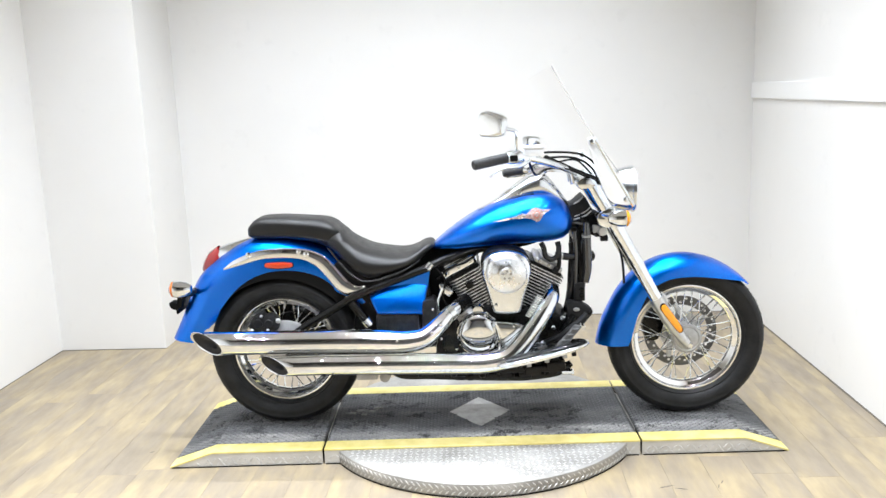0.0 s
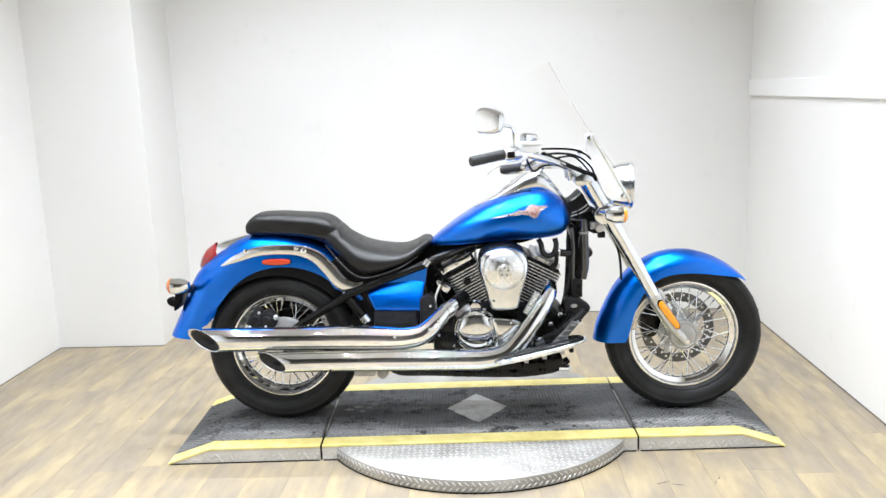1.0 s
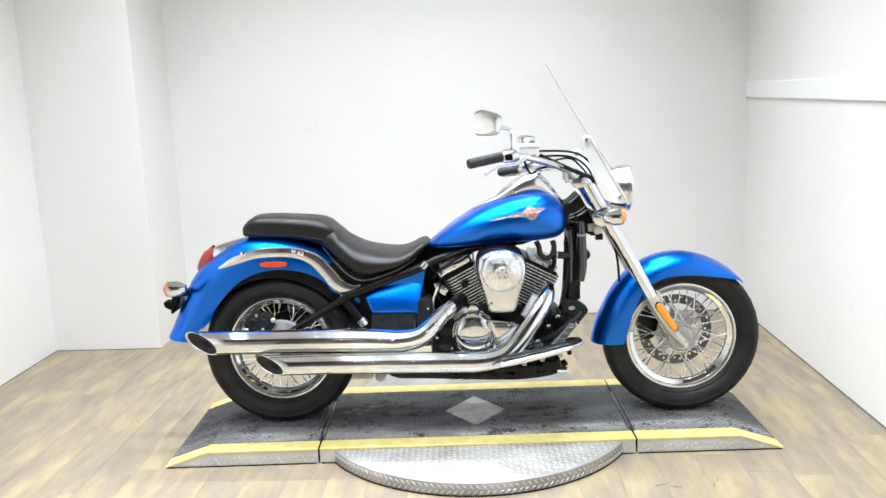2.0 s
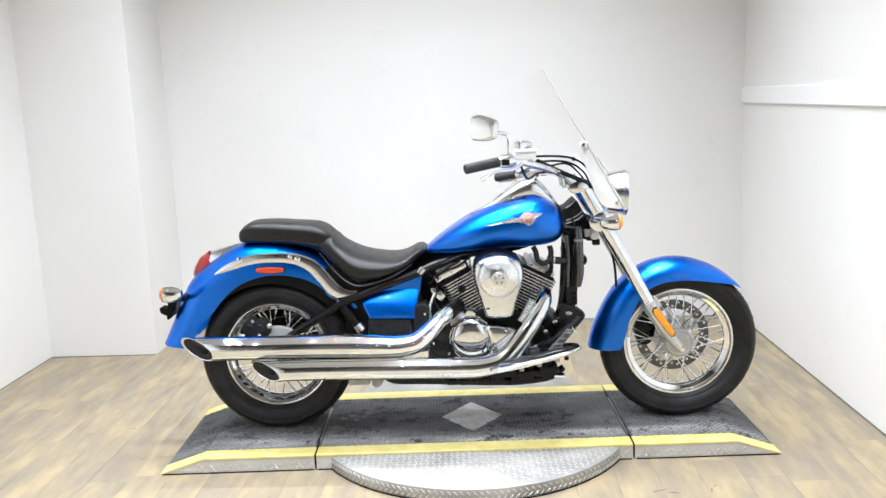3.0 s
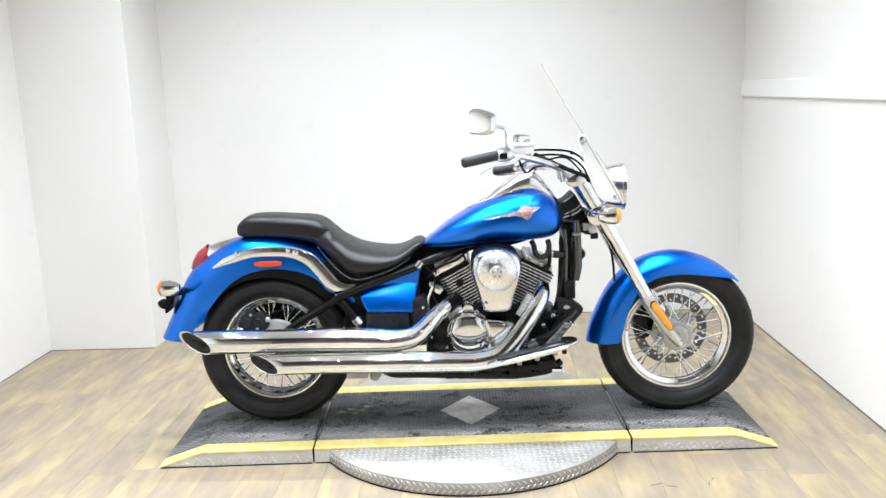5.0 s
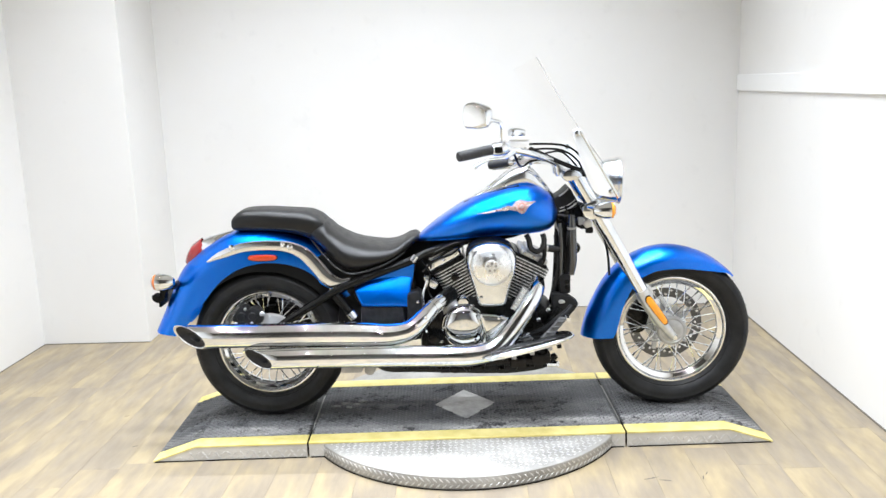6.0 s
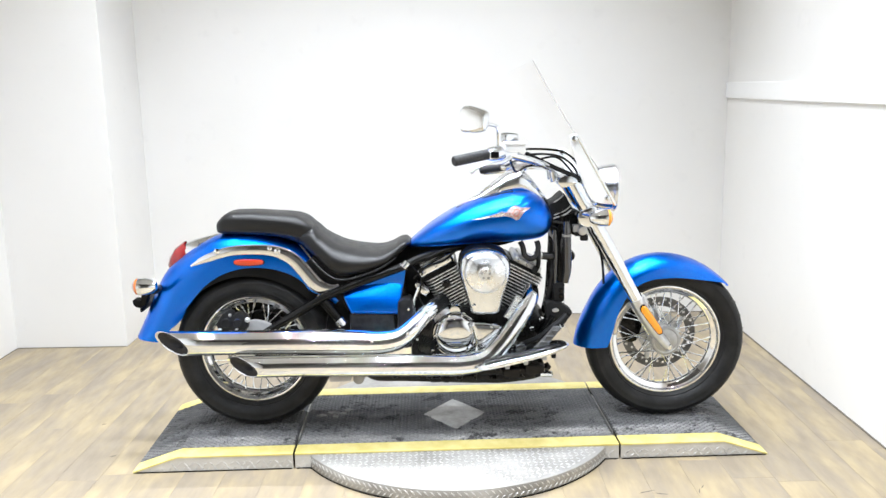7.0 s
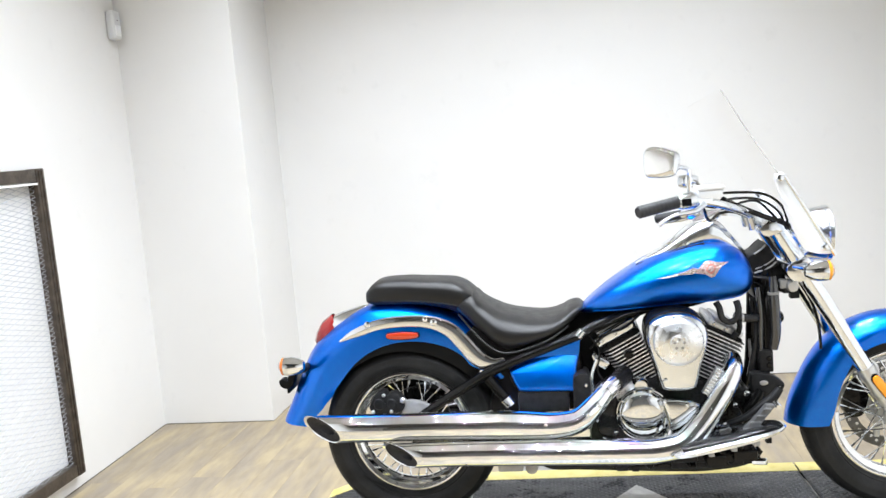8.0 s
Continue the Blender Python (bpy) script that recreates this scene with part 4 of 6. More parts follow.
wing = [(0.150, 0.905), (0.166, 0.926), (0.182, 0.944), (0.200, 0.951), (0.222, 0.942), (0.262, 0.939), (0.238, 0.924), (0.228, 0.912), (0.214, 0.889), (0.202, 0.884), (0.184, 0.898), (0.168, 0.902)]
wing = [(0.205 + (x - 0.205) * 0.92, 0.917 + (z - 0.917) * 0.80) for x, z in wing]
emblem("tank_emblem", wing, 0.004, EMBLEM_SILVER, tank, "chrome winged tank emblem")
emblem("emblem_tail", [(0.036, 0.893), (0.080, 0.903), (0.120, 0.912), (0.150, 0.924), (0.166, 0.920), (0.150, 0.905), (0.110, 0.903), (0.075, 0.896)], 0.003, EMBLEM_GOLD, tank, "slim gold emblem streak")
emblem("emblem_badge", [(0.186, 0.915), (0.196, 0.930), (0.208, 0.934), (0.218, 0.926), (0.211, 0.908), (0.201, 0.902)], 0.0055, EMBLEM_RED, tank, "small red badge")
emblem("emblem_badge", [(0.191, 0.916), (0.198, 0.926), (0.207, 0.929), (0.213, 0.923), (0.208, 0.912), (0.201, 0.908)], 0.0068, EMBLEM_SILVER, tank)

# blue side cover and what lies under it
cover_bm = plated(rounded([(-0.452, 0.602), (-0.440, 0.614), (-0.390, 0.640), (-0.300, 0.672), (-0.224, 0.700), (-0.216, 0.690), (-0.232, 0.600), (-0.245, 0.540), (-0.255, 0.536), (-0.340, 0.538), (-0.415, 0.541), (-0.428, 0.550)], 3), -0.158, -0.120, 0.010, 4, 0.005)
for v in cover_bm.verts:
    v.co.y += (0.20 * (v.co.z - 0.54) + 1.5 * max(0, v.co.z - 0.54) ** 2) * (v.co.y < -0.125)
cover = bp("side_cover", cover_bm, BLUE, None, "metallic blue side cover")
edge_bm = plated([(-0.335 + (x + 0.335) * 1.03, 0.612 + (z - 0.612) * 1.06) for x, z in rounded([(-0.452, 0.602), (-0.390, 0.638), (-0.300, 0.672), (-0.224, 0.700), (-0.216, 0.690), (-0.245, 0.540), (-0.255, 0.536), (-0.340, 0.538), (-0.415, 0.541)], 3)], -0.150, -0.118, 0.004)
for v in edge_bm.verts:
    v.co.y += (0.20 * (v.co.z - 0.54) + 1.5 * max(0, v.co.z - 0.54) ** 2) * (v.co.y < -0.125)
bp("cover_rubber_edge", edge_bm, BLACK_PLASTIC, cover)
bp("battery_box", boxed(-0.430, -0.262, -0.150, 0.12, 0.465, 0.540, 0.008), CALIPER, None, "black plastic box")
bp("frame_cover", plated(rounded([(-0.246, 0.575), (-0.238, 0.591), (-0.215, 0.599), (-0.193, 0.588), (-0.187, 0.54), (-0.190, 0.46), (-0.196, 0.41), (-0.246, 0.41), (-0.248, 0.50)], 3), -0.165, -0.08, 0.010), CALIPER, None, "black plastic frame cover")

# -- frame --
bp("frame", tubed([(0.345, -0.028, 0.90), (0.20, -0.03, 0.80), (0.0, -0.05, 0.775), (-0.155, -0.105, 0.742), (-0.227, -0.135, 0.716), (-0.398, -0.142, 0.656), (-0.519, -0.142, 0.607), (-0.587, -0.140, 0.570), (-0.70, -0.132, 0.502), (-0.79, -0.125, 0.440)], 0.0165, 14), BLACK, None, "black steel frame tube")
for pts, r in (([(-0.190, -0.115, 0.720), (-0.12, -0.105, 0.745), (-0.04, -0.10, 0.775), (0.10, -0.08, 0.780)], 0.008),
               ([(-0.527, -0.142, 0.590), (-0.490, -0.142, 0.540), (-0.456, -0.142, 0.494)], 0.019),
               ([(0.370, 0.045, 0.90), (0.364, 0.055, 0.70), (0.345, 0.06, 0.50), (0.27, 0.07, 0.36), (0.05, 0.09, 0.335), (-0.30, 0.11, 0.345)], 0.018),
               ([(0.384, -0.045, 0.90), (0.378, -0.052, 0.70), (0.356, -0.055, 0.54), (0.31, -0.065, 0.40), (0.24, -0.08, 0.345), (0.05, -0.09, 0.335), (-0.30, -0.11, 0.345)], 0.019),
               ([(-0.155, 0.130, 0.730), (-0.398, 0.142, 0.656), (-0.587, 0.140, 0.570), (-0.79, 0.125, 0.440)], 0.0165),
               ([(-0.80, -0.125, 0.378), (-0.55, -0.13, 0.40), (-0.30, -0.12, 0.42)], 0.022),
               ([(-0.80, 0.125, 0.378), (-0.55, 0.13, 0.40), (-0.30, 0.12, 0.42)], 0.022),
               ([(-0.24, -0.10, 0.70), (-0.225, -0.10, 0.55), (-0.23, -0.10, 0.40)], 0.020)):
    bp("frame_tube", tubed(pts, r, 12), BLACK, None)
bp("battery_housing", plated(rounded([(-0.50, 0.55), (-0.47, 0.70), (-0.36, 0.72), (-0.22, 0.765), (-0.05, 0.785), (-0.02, 0.74), (-0.10, 0.66), (-0.06, 0.56), (-0.10, 0.42), (-0.24, 0.42), (-0.45, 0.44)], 3), 0.0, 0.07, 0.01), BLACK_PLASTIC, None, "black housing behind the frame")
bp("frame_joint", tubed([(-0.455, -0.160, 0.500), (-0.472, -0.160, 0.523)], 0.020, 16, 1), CHROME_SOFT, None, "bright pivot cap")
bp("frame_joint", tubed([(-0.205, -0.145, 0.735), (-0.222, -0.15, 0.716)], 0.015, 14, 1), CHROME_SOFT, None, "bright frame bolt")
bp("steering_head", tubed([(0.366, 0, 0.935), (0.402, 0, 0.860)], 0.030, 20, 1), BLACK, None, "black steering head")
bm = plated(rounded([(0.337, 0.927), (0.356, 0.940), (0.376, 0.953), (0.396, 0.972), (0.414, 0.943), (0.433, 0.900), (0.396, 0.887), (0.356, 0.873), (0.334, 0.867)], 2), -0.060, 0.060, 0.006)
neck = bp("neck_cover", bm, CALIPER, None, "dark neck cover with bright edges")
bp("cover_edge", tubed([(0.356, -0.061, 0.940), (0.376, -0.061, 0.952), (0.392, -0.061, 0.968)], 0.0030, 8), ALU_DIRTY, neck)
bp("cover_edge", tubed([(0.355, -0.061, 0.878), (0.382, -0.061, 0.886), (0.406, -0.061, 0.896), (0.424, -0.061, 0.911)], 0.0030, 8), ALU_DIRTY, neck)
bp("cover_edge", tubed([(0.358, -0.061, 0.891), (0.382, -0.061, 0.899), (0.404, -0.061, 0.911), (0.420, -0.061, 0.925)], 0.0022, 8), ALU_DIRTY, neck)
bp("neck_web", plated(rounded([(0.351, 0.878), (0.427, 0.902), (0.444, 0.877), (0.462, 0.832), (0.444, 0.805), (0.422, 0.815), (0.404, 0.788), (0.355, 0.794)], 2), -0.050, 0.050, 0.006), ENGINE_BLACK, None, "black web below the neck")
bp("neck_cable", tubed([(0.345, -0.066, 0.868), (0.385, -0.075, 0.862), (0.420, -0.080, 0.845), (0.440, -0.080, 0.815)], 0.006, 8), HOSE, neck)
bp("neck_cable", tubed([(0.350, -0.066, 0.850), (0.372, -0.074, 0.835), (0.380, -0.080, 0.800)], 0.005, 8), BLACK, neck)
bp("inner_guard", plated(rounded([(-0.62, 0.70), (-0.52, 0.76), (-0.42, 0.66), (-0.40, 0.50), (-0.46, 0.42), (-0.53, 0.45), (-0.52, 0.58)], 3), -0.105, 0.105, 0.01), BLACK_PLASTIC, None)

# -- engine --
bm = plated(rounded([(-0.20, 0.40), (-0.19, 0.48), (-0.12, 0.54), (0.0, 0.555), (0.12, 0.555), (0.22, 0.52), (0.285, 0.44), (0.27, 0.36), (0.18, 0.330), (-0.10, 0.330), (-0.19, 0.345)], 4), -0.150, 0.150, 0.015)
case = bp("crankcase", bm, ENGINE_BLACK, None, "black engine crankcase")


def cylinder(ang, name, sgn):
    M = Matrix.Translation((0.062, 0, 0.400)) @ Matrix.Rotation(radians(ang), 4, "Y")
    core = bmesh.new()
    rings = [[M @ Vector((0.052 * math.cos(t), 0.078 * math.sin(t), s)) for t in (2 * math.pi * k / 28 for k in range(28))] for s in (0.08, 0.320)]
    skin(core, rings)
    cy = bp(name, core, ENGINE_BLACK, None, "black finned engine cylinder")
    for k in range(19 if sgn > 0 else 17):
        s = 0.112 + 0.0122 * k
        hu = 0.058 + 0.011 * k / 16
        far = (0.066 + 0.042 * min(1, k / 11)) if sgn > 0 else hu
        bm = bmesh.new()
        hv, c = 0.098, 0.022
        out = [(far - c * 0.3, -hv), (far, -hv + c), (far, hv - c), (far - c, hv), (-hu + c, hv), (-hu, hv - c), (-hu, -hv + c), (-hu + c, -hv)]
        lo = [bm.verts.new(M @ Vector((u, v, s))) for u, v in out]
        hi = [bm.verts.new(M @ Vector((u, v, s + 0.0036))) for u, v in out]
        bm.faces.new(lo[::-1])
        bm.faces.new(hi)
        for i in range(8):
            j = (i + 1) % 8
            f = bm.faces.new((lo[i], lo[j], hi[j], hi[i]))
            f.material_index = 1
        part("cooling_fin", bm, [ENGINE_BLACK, FIN_EDGE], cy, "", False)
    M = M @ Matrix.Translation((0.018, 0, 0.024)) if sgn > 0 else M
    head = bmesh.new()
    box(head, -0.074, 0.074, -0.100, 0.100, 0.312, 0.330 if sgn < 0 else 0.325, 0.006)
    head.transform(M)
    bp("cylinder_head", head, ENGINE_BLACK, cy)
    cov = bmesh.new()
    if sgn < 0:
        box(cov, -0.078, 0.074, -0.104, 0.10, 0.331, 0.368, 0.012, 3)
        box(cov, -0.058, 0.058, -0.085, 0.085, 0.364, 0.384, 0.010, 3)
    else:
        box(cov, -0.050, 0.066, -0.100, 0.10, 0.326, 0.346, 0.006, 3)
        box(cov, -0.030, 0.050, -0.085, 0.085, 0.344, 0.356, 0.005, 3)
    cov.transform(M)
    rc = bp("rocker_cover", cov, CHROME if sgn < 0 else CAST, cy, "chrome rocker cover" if sgn < 0 else "satin alloy rocker cover")
    for u in (-0.05, 0.0, 0.05):
        p = M @ Vector((u if sgn < 0 else u * 0.8 + 0.008, -0.104 if sgn < 0 else -0.100, 0.350 if sgn < 0 else 0.336))
        bolt(rc, p.x, p.y, p.z, 0.006, 0.005)
    return cy


rear_cyl = cylinder(-27.5, "rear_cylinder", -1)
front_cyl = cylinder(27.5, "front_cylinder", 1)
bp("plug_cap", lathed([(0, 0.018), (0.014, 0.016), (0.017, 0.0), (0, 0)], hubbed(-0.060, -0.104, 0.640), 8), BLACK, rear_cyl)
bp("head_bracket", plated(rounded([(-0.180, 0.646), (-0.172, 0.652), (-0.128, 0.626), (-0.128, 0.612), (-0.142, 0.600), (-0.172, 0.626)], 3), -0.14, -0.10, 0.005), CHROME_SOFT, rear_cyl)
bp("coolant_pipe", tubed([(0.222, -0.110, 0.800), (0.232, -0.115, 0.780), (0.239, -0.115, 0.748), (0.262, -0.115, 0.733), (0.284, -0.115, 0.746), (0.291, -0.112, 0.776), (0.286, -0.105, 0.800)], 0.0105, 12), HOSE, None, "looped black coolant hose")
bp("coolant_pipe", tubed([(0.276, -0.108, 0.748), (0.300, -0.108, 0.744), (0.338, -0.105, 0.739), (0.372, -0.09, 0.740)], 0.0145, 12), HOSE, None)
bp("plug_lead", tubed([(0.289, -0.118, 0.740), (0.291, -0.120, 0.718), (0.284, -0.120, 0.694), (0.272, -0.118, 0.682)], 0.0085, 10), BLACK, front_cyl)
bp("plug_cap", tubed([(0.284, -0.120, 0.700), (0.272, -0.118, 0.682)], 0.012, 12, 1), CALIPER, front_cyl)
bp("hose_clip", tubed([(0.300, -0.108, 0.744), (0.306, -0.108, 0.7435)], 0.0158, 14, 1), ALU_DIRTY, None)

# air cleaner
ac = rounded([(0.080, 0.799), (0.125, 0.793), (0.163, 0.772), (0.177, 0.735), (0.170, 0.690), (0.150, 0.635), (0.138, 0.588), (0.126, 0.572), (0.080, 0.568), (0.036, 0.572), (0.024, 0.588), (0.010, 0.640), (-0.008, 0.695), (-0.014, 0.738), (-0.002, 0.773), (0.036, 0.793)], 4)
ac = [(0.081 + (x - 0.081) * 0.96, 0.794 - (0.799 - z) * 1.05) for x, z in ac]
air = bp("air_cleaner", plated(ac, -0.255, -0.17, 0.020, 5, 0.006), CHROME_SOFT, None, "chrome air cleaner cover")
bp("air_cleaner_base", plated([(0.081 + (x - 0.081) * 1.05, 0.685 + (z - 0.685) * 1.04) for x, z in ac], -0.205, -0.115, 0.006), BLACK, air)
bp("air_cleaner_dome", lathed([(0, 0.030), (0.024, 0.030), (0.027, 0.024), (0.040, 0.023), (0.044, 0.021), (0.060, 0.0175), (0.071, 0.013), (0.0745, 0.009), (0.076, 0.004), (0.076, -0.01)], hubbed(0.081, -0.260, 0.714), 48), SATIN, air, "round brushed chrome dome")
bp("dome_badge", lathed([(0, 0.0345), (0.010, 0.034), (0.012, 0.031), (0.020, 0.031), (0.022, 0.028)], hubbed(0.081, -0.260, 0.714), 28), SATIN, air)
for k in range(5):
    a = 2 * math.pi * k / 5 + 0.3
    bp("badge_petal", lathed([(0, 0.003), (0.0045, 0.002), (0.005, 0)], hubbed(0.081 + 0.015 * math.cos(a), -0.2925, 0.714 + 0.015 * math.sin(a)), 8), ALU_DIRTY, air)
bp("cover_bolt", lathed([(0, 0.004), (0.006, 0.003), (0.007, 0)], hubbed(0.036, -0.262, 0.590), 12), CHROME, air)
# side covers of the engine
CLX, CLZ = -0.027, 0.455
clutch = bp("clutch_cover", lathed([(0, 0.0270), (0.015, 0.0268), (0.030, 0.0260), (0.044, 0.0243), (0.056, 0.0215), (0.066, 0.0170), (0.0725, 0.0110), (0.0760, 0.0040), (0.0765, -0.03)], hubbed(CLX, -0.165, CLZ) @ Matrix.Diagonal((1.06, 1.06, 1, 1)), 64), CHROME, None, "polished domed chrome clutch cover")
bp("gasket_ring", lathed([(0.075, 0.002), (0.0790, 0.002), (0.0790, -0.02), (0.075, -0.02)], hubbed(CLX, -0.165, CLZ) @ Matrix.Diagonal((1.06, 1.06, 1, 1)), 56, True), BLACK, clutch, "black gasket ring")
bp("cover_rim", lathed([(0.0782, 0.005), (0.0792, 0.0075), (0.0815, 0.0070), (0.0830, 0.004), (0.0835, -0.03), (0.0782, -0.03)], hubbed(CLX, -0.165, CLZ) @ Matrix.Diagonal((1.06, 1.06, 1, 1)), 56, True), CHROME, clutch)
for k in range(10):
    a = 2 * math.pi * k / 10
    bolt(clutch, CLX + 0.0815 * math.cos(a), -0.1710, CLZ + 0.0815 * math.sin(a), 0.0055, 0.007)
bp("engine_side_cover", plated(rounded([(0.030, 0.505), (0.060, 0.515), (0.120, 0.505), (0.165, 0.480), (0.165, 0.445), (0.120, 0.405), (0.070, 0.380), (0.02, 0.372), (0.045, 0.42)], 4), -0.215, -0.12, 0.014, 3), CHROME, None, "polished chrome engine cover")
bm = bmesh.new()
lathe(bm, [(0, 0.012), (0.020, 0.010), (0.026, 0), (0.026, -0.03)], hubbed(-0.030, -0.150, 0.545), 20)
bp("filler_plug", bm, CHROME, None)
bp("engine_lower_cover", plated(rounded([(-0.13, 0.52), (-0.10, 0.545), (-0.06, 0.552), (0.02, 0.54), (0.0, 0.5), (-0.11, 0.49)], 3), -0.150, -0.11, 0.008), CAST, None)
bp("gear_cover", plated(rounded([(-0.175, 0.44), (-0.165, 0.50), (-0.13, 0.52), (-0.105, 0.50), (-0.105, 0.40), (-0.13, 0.37), (-0.17, 0.39)], 3), -0.160, -0.1, 0.008), BLACK, None)
for bx, bz in ((-0.118, 0.395), (-0.128, 0.515), (0.03, 0.37), (-0.155, 0.375), (0.19, 0.44)):
    bolt(case, bx, -0.160, bz, 0.008, 0.010)

# -- exhausts --
def muffler(name, pts, rad, tip_x, y, z, r, label):
    """A chrome pipe along pts that ends in a slash-cut tail at tip_x."""
    bm = bmesh.new()
    tube(bm, pts, rad, 28, 6, True)
    ob = bp(name, bm, CHROME, None, label)
    # slash-cut end: the pipe's wall, its bright lip and the dark bore
    n = 40
    ring = lambda rr, dx: [(tip_x + dx - rr * (0.60 * math.sin(a) + 1.50 * math.cos(a)), y + rr * math.cos(a), z + rr * math.sin(a)) for a in (2 * math.pi * k / n for k in range(n))]
    straight = [(pts[0][0], y + r * math.cos(a), z + r * math.sin(a)) for a in (2 * math.pi * k / n for k in range(n))]
    sh = bmesh.new()
    skin(sh, [straight, ring(r, 0), ring(r * 0.97, -0.002), ring(r * 0.90, 0.001), ring(r * 0.885, 0.004)], True, False)
    bp("muffler_tip", sh, CHROME, ob, "slash-cut chrome tip")
    bo = bmesh.new()
    skin(bo, [ring(r * 0.90, 0.002), ring(r * 0.86, 0.006), ring(r * 0.42, 0.014), [(tip_x + 0.10, y + r * 0.40 * math.cos(a), z + r * 0.40 * math.sin(a)) for a in (2 * math.pi * k / n for k in range(n))]], True, False)
    lathe(bo, [(0, 0), (r * 0.42, 0)], Matrix.Translation((tip_x + 0.10, y, z)) @ Matrix.Rotation(radians(90), 4, "Y"), 24)
    bp("muffler_bore", bo, BORE, ob, "black muffler bore")
    return ob


up = muffler("upper_exhaust", [(-0.975, -0.245, 0.466), (-0.85, -0.245, 0.465), (-0.66, -0.245, 0.463), (-0.50, -0.245, 0.460), (-0.40, -0.245, 0.456), (-0.315, -0.243, 0.452), (-0.245, -0.238, 0.462), (-0.205, -0.230, 0.487), (-0.172, -0.215, 0.518), (-0.142, -0.190, 0.544), (-0.112, -0.160, 0.562)],
             [0.046, 0.046, 0.047, 0.048, 0.047, 0.043, 0.039, 0.036, 0.033, 0.029, 0.027], -1.080, -0.245, 0.466, 0.046, "long chrome upper exhaust pipe")
low = muffler("lower_exhaust", [(-0.730, -0.285, 0.384), (-0.60, -0.285, 0.384), (-0.35, -0.284, 0.380), (-0.10, -0.282, 0.375), (0.0, -0.280, 0.375), (0.079, -0.275, 0.392), (0.133, -0.262, 0.440), (0.187, -0.245, 0.508), (0.227, -0.225, 0.565), (0.252, -0.195, 0.602), (0.259, -0.150, 0.620)],
              [0.040, 0.040, 0.041, 0.041, 0.040, 0.039, 0.037, 0.035, 0.033, 0.030, 0.028], -0.815, -0.285, 0.384, 0.040, "long chrome lower exhaust pipe")
bp("exhaust_clamp", tubed([(-0.146, -0.193, 0.541), (-0.130, -0.180, 0.551)], 0.033, 20, 1), CHROME, up)
bp("exhaust_clamp", tubed([(-0.492, -0.245, 0.460), (-0.484, -0.245, 0.460)], 0.0495, 28, 1), CHROME, up)
bp("exhaust_flange", tubed([(-0.112, -0.165, 0.562), (-0.075, -0.11, 0.575)], 0.031, 18, 1), BLACK, up)
for hx, hz in ((-0.34, 0.468), (-0.205, 0.497), (-0.170, 0.527)):
    bolt(up, hx, -0.28, hz, 0.007, 0.006)
bm = boxed(-0.50, -0.42, -0.285, -0.20, 0.318, 0.342, 0.005)
lathe(bm, [(0, 0.02), (0.020, 0.018), (0.022, 0), (0.022, -0.03)], hubbed(-0.395, -0.24, 0.318), 16)
bp("exhaust_bracket", bm, ALU_DIRTY, None, "grey exhaust bracket")
bm = tubed([(-0.33, -0.20, 0.330), (-0.20, -0.20, 0.314), (-0.02, -0.20, 0.312), (0.12, -0.20, 0.322), (0.27, -0.20, 0.345)], 0.022, 10)
tube(bm, [(-0.375, -0.20, 0.328), (-0.33, -0.20, 0.310), (-0.24, -0.20, 0.308), (-0.15, -0.20, 0.304), (0.006, -0.20, 0.296), (0.08, -0.20, 0.294), (0.146, -0.20, 0.293), (0.254, -0.20, 0.305), (0.30, -0.20, 0.322), (0.325, -0.20, 0.340)], [0.012, 0.019, 0.021, 0.021, 0.021, 0.021, 0.021, 0.021, 0.018, 0.012], 12)
box(bm, 0.05, 0.30, -0.26, -0.12, 0.322, 0.352, 0.008)
box(bm, 0.14, 0.20, -0.33, -0.26, 0.336, 0.372, 0.006)
box(bm, 0.22, 0.29, -0.33, -0.26, 0.350, 0.386, 0.006)
bp("footboard_bracket", bm, BLACK, None, "black footboard bracket")
bp("bracket_bolt", tubed([(0.285, -0.28, 0.332), (0.32, -0.30, 0.338)], 0.011, 12, 1), CHROME, None)
# footboard: long tapered board with a bright edge
bm = bmesh.new()
rings = []
for x, z, h, w in spline([(0.035, 0.374, 0.006, 0.030), (0.060, 0.379, 0.016, 0.048), (0.11, 0.390, 0.0205, 0.055), (0.20, 0.410, 0.0205, 0.058), (0.29, 0.431, 0.0185, 0.056), (0.345, 0.4435, 0.0130, 0.045), (0.370, 0.4485, 0.0080, 0.026), (0.380, 0.450, 0.003, 0.010)], 5):
    yc = -0.292
    rings.append([(x, yc - w, z - h * 0.55), (x, yc - w - 0.003, z), (x, yc - w + 0.002, z + h * 0.45), (x, yc, z + h * 0.62), (x, yc + w, z + h * 0.55), (x, yc + w, z - h * 0.5), (x, yc, z - h * 0.55)])
skin(bm, rings)
board = bp("footboard", bm, CHROME_SOFT, None, "bright metal rider footboard")
bp("footboard_pad", tubed([(0.070, -0.320, 0.3965), (0.11, -0.322, 0.4055), (0.20, -0.324, 0.4255), (0.29, -0.322, 0.4455), (0.345, -0.312, 0.4525)], [0.005, 0.007, 0.007, 0.006, 0.003], 12, 4, 3.4), HOSE, board, "dark ribbed rubber pad")
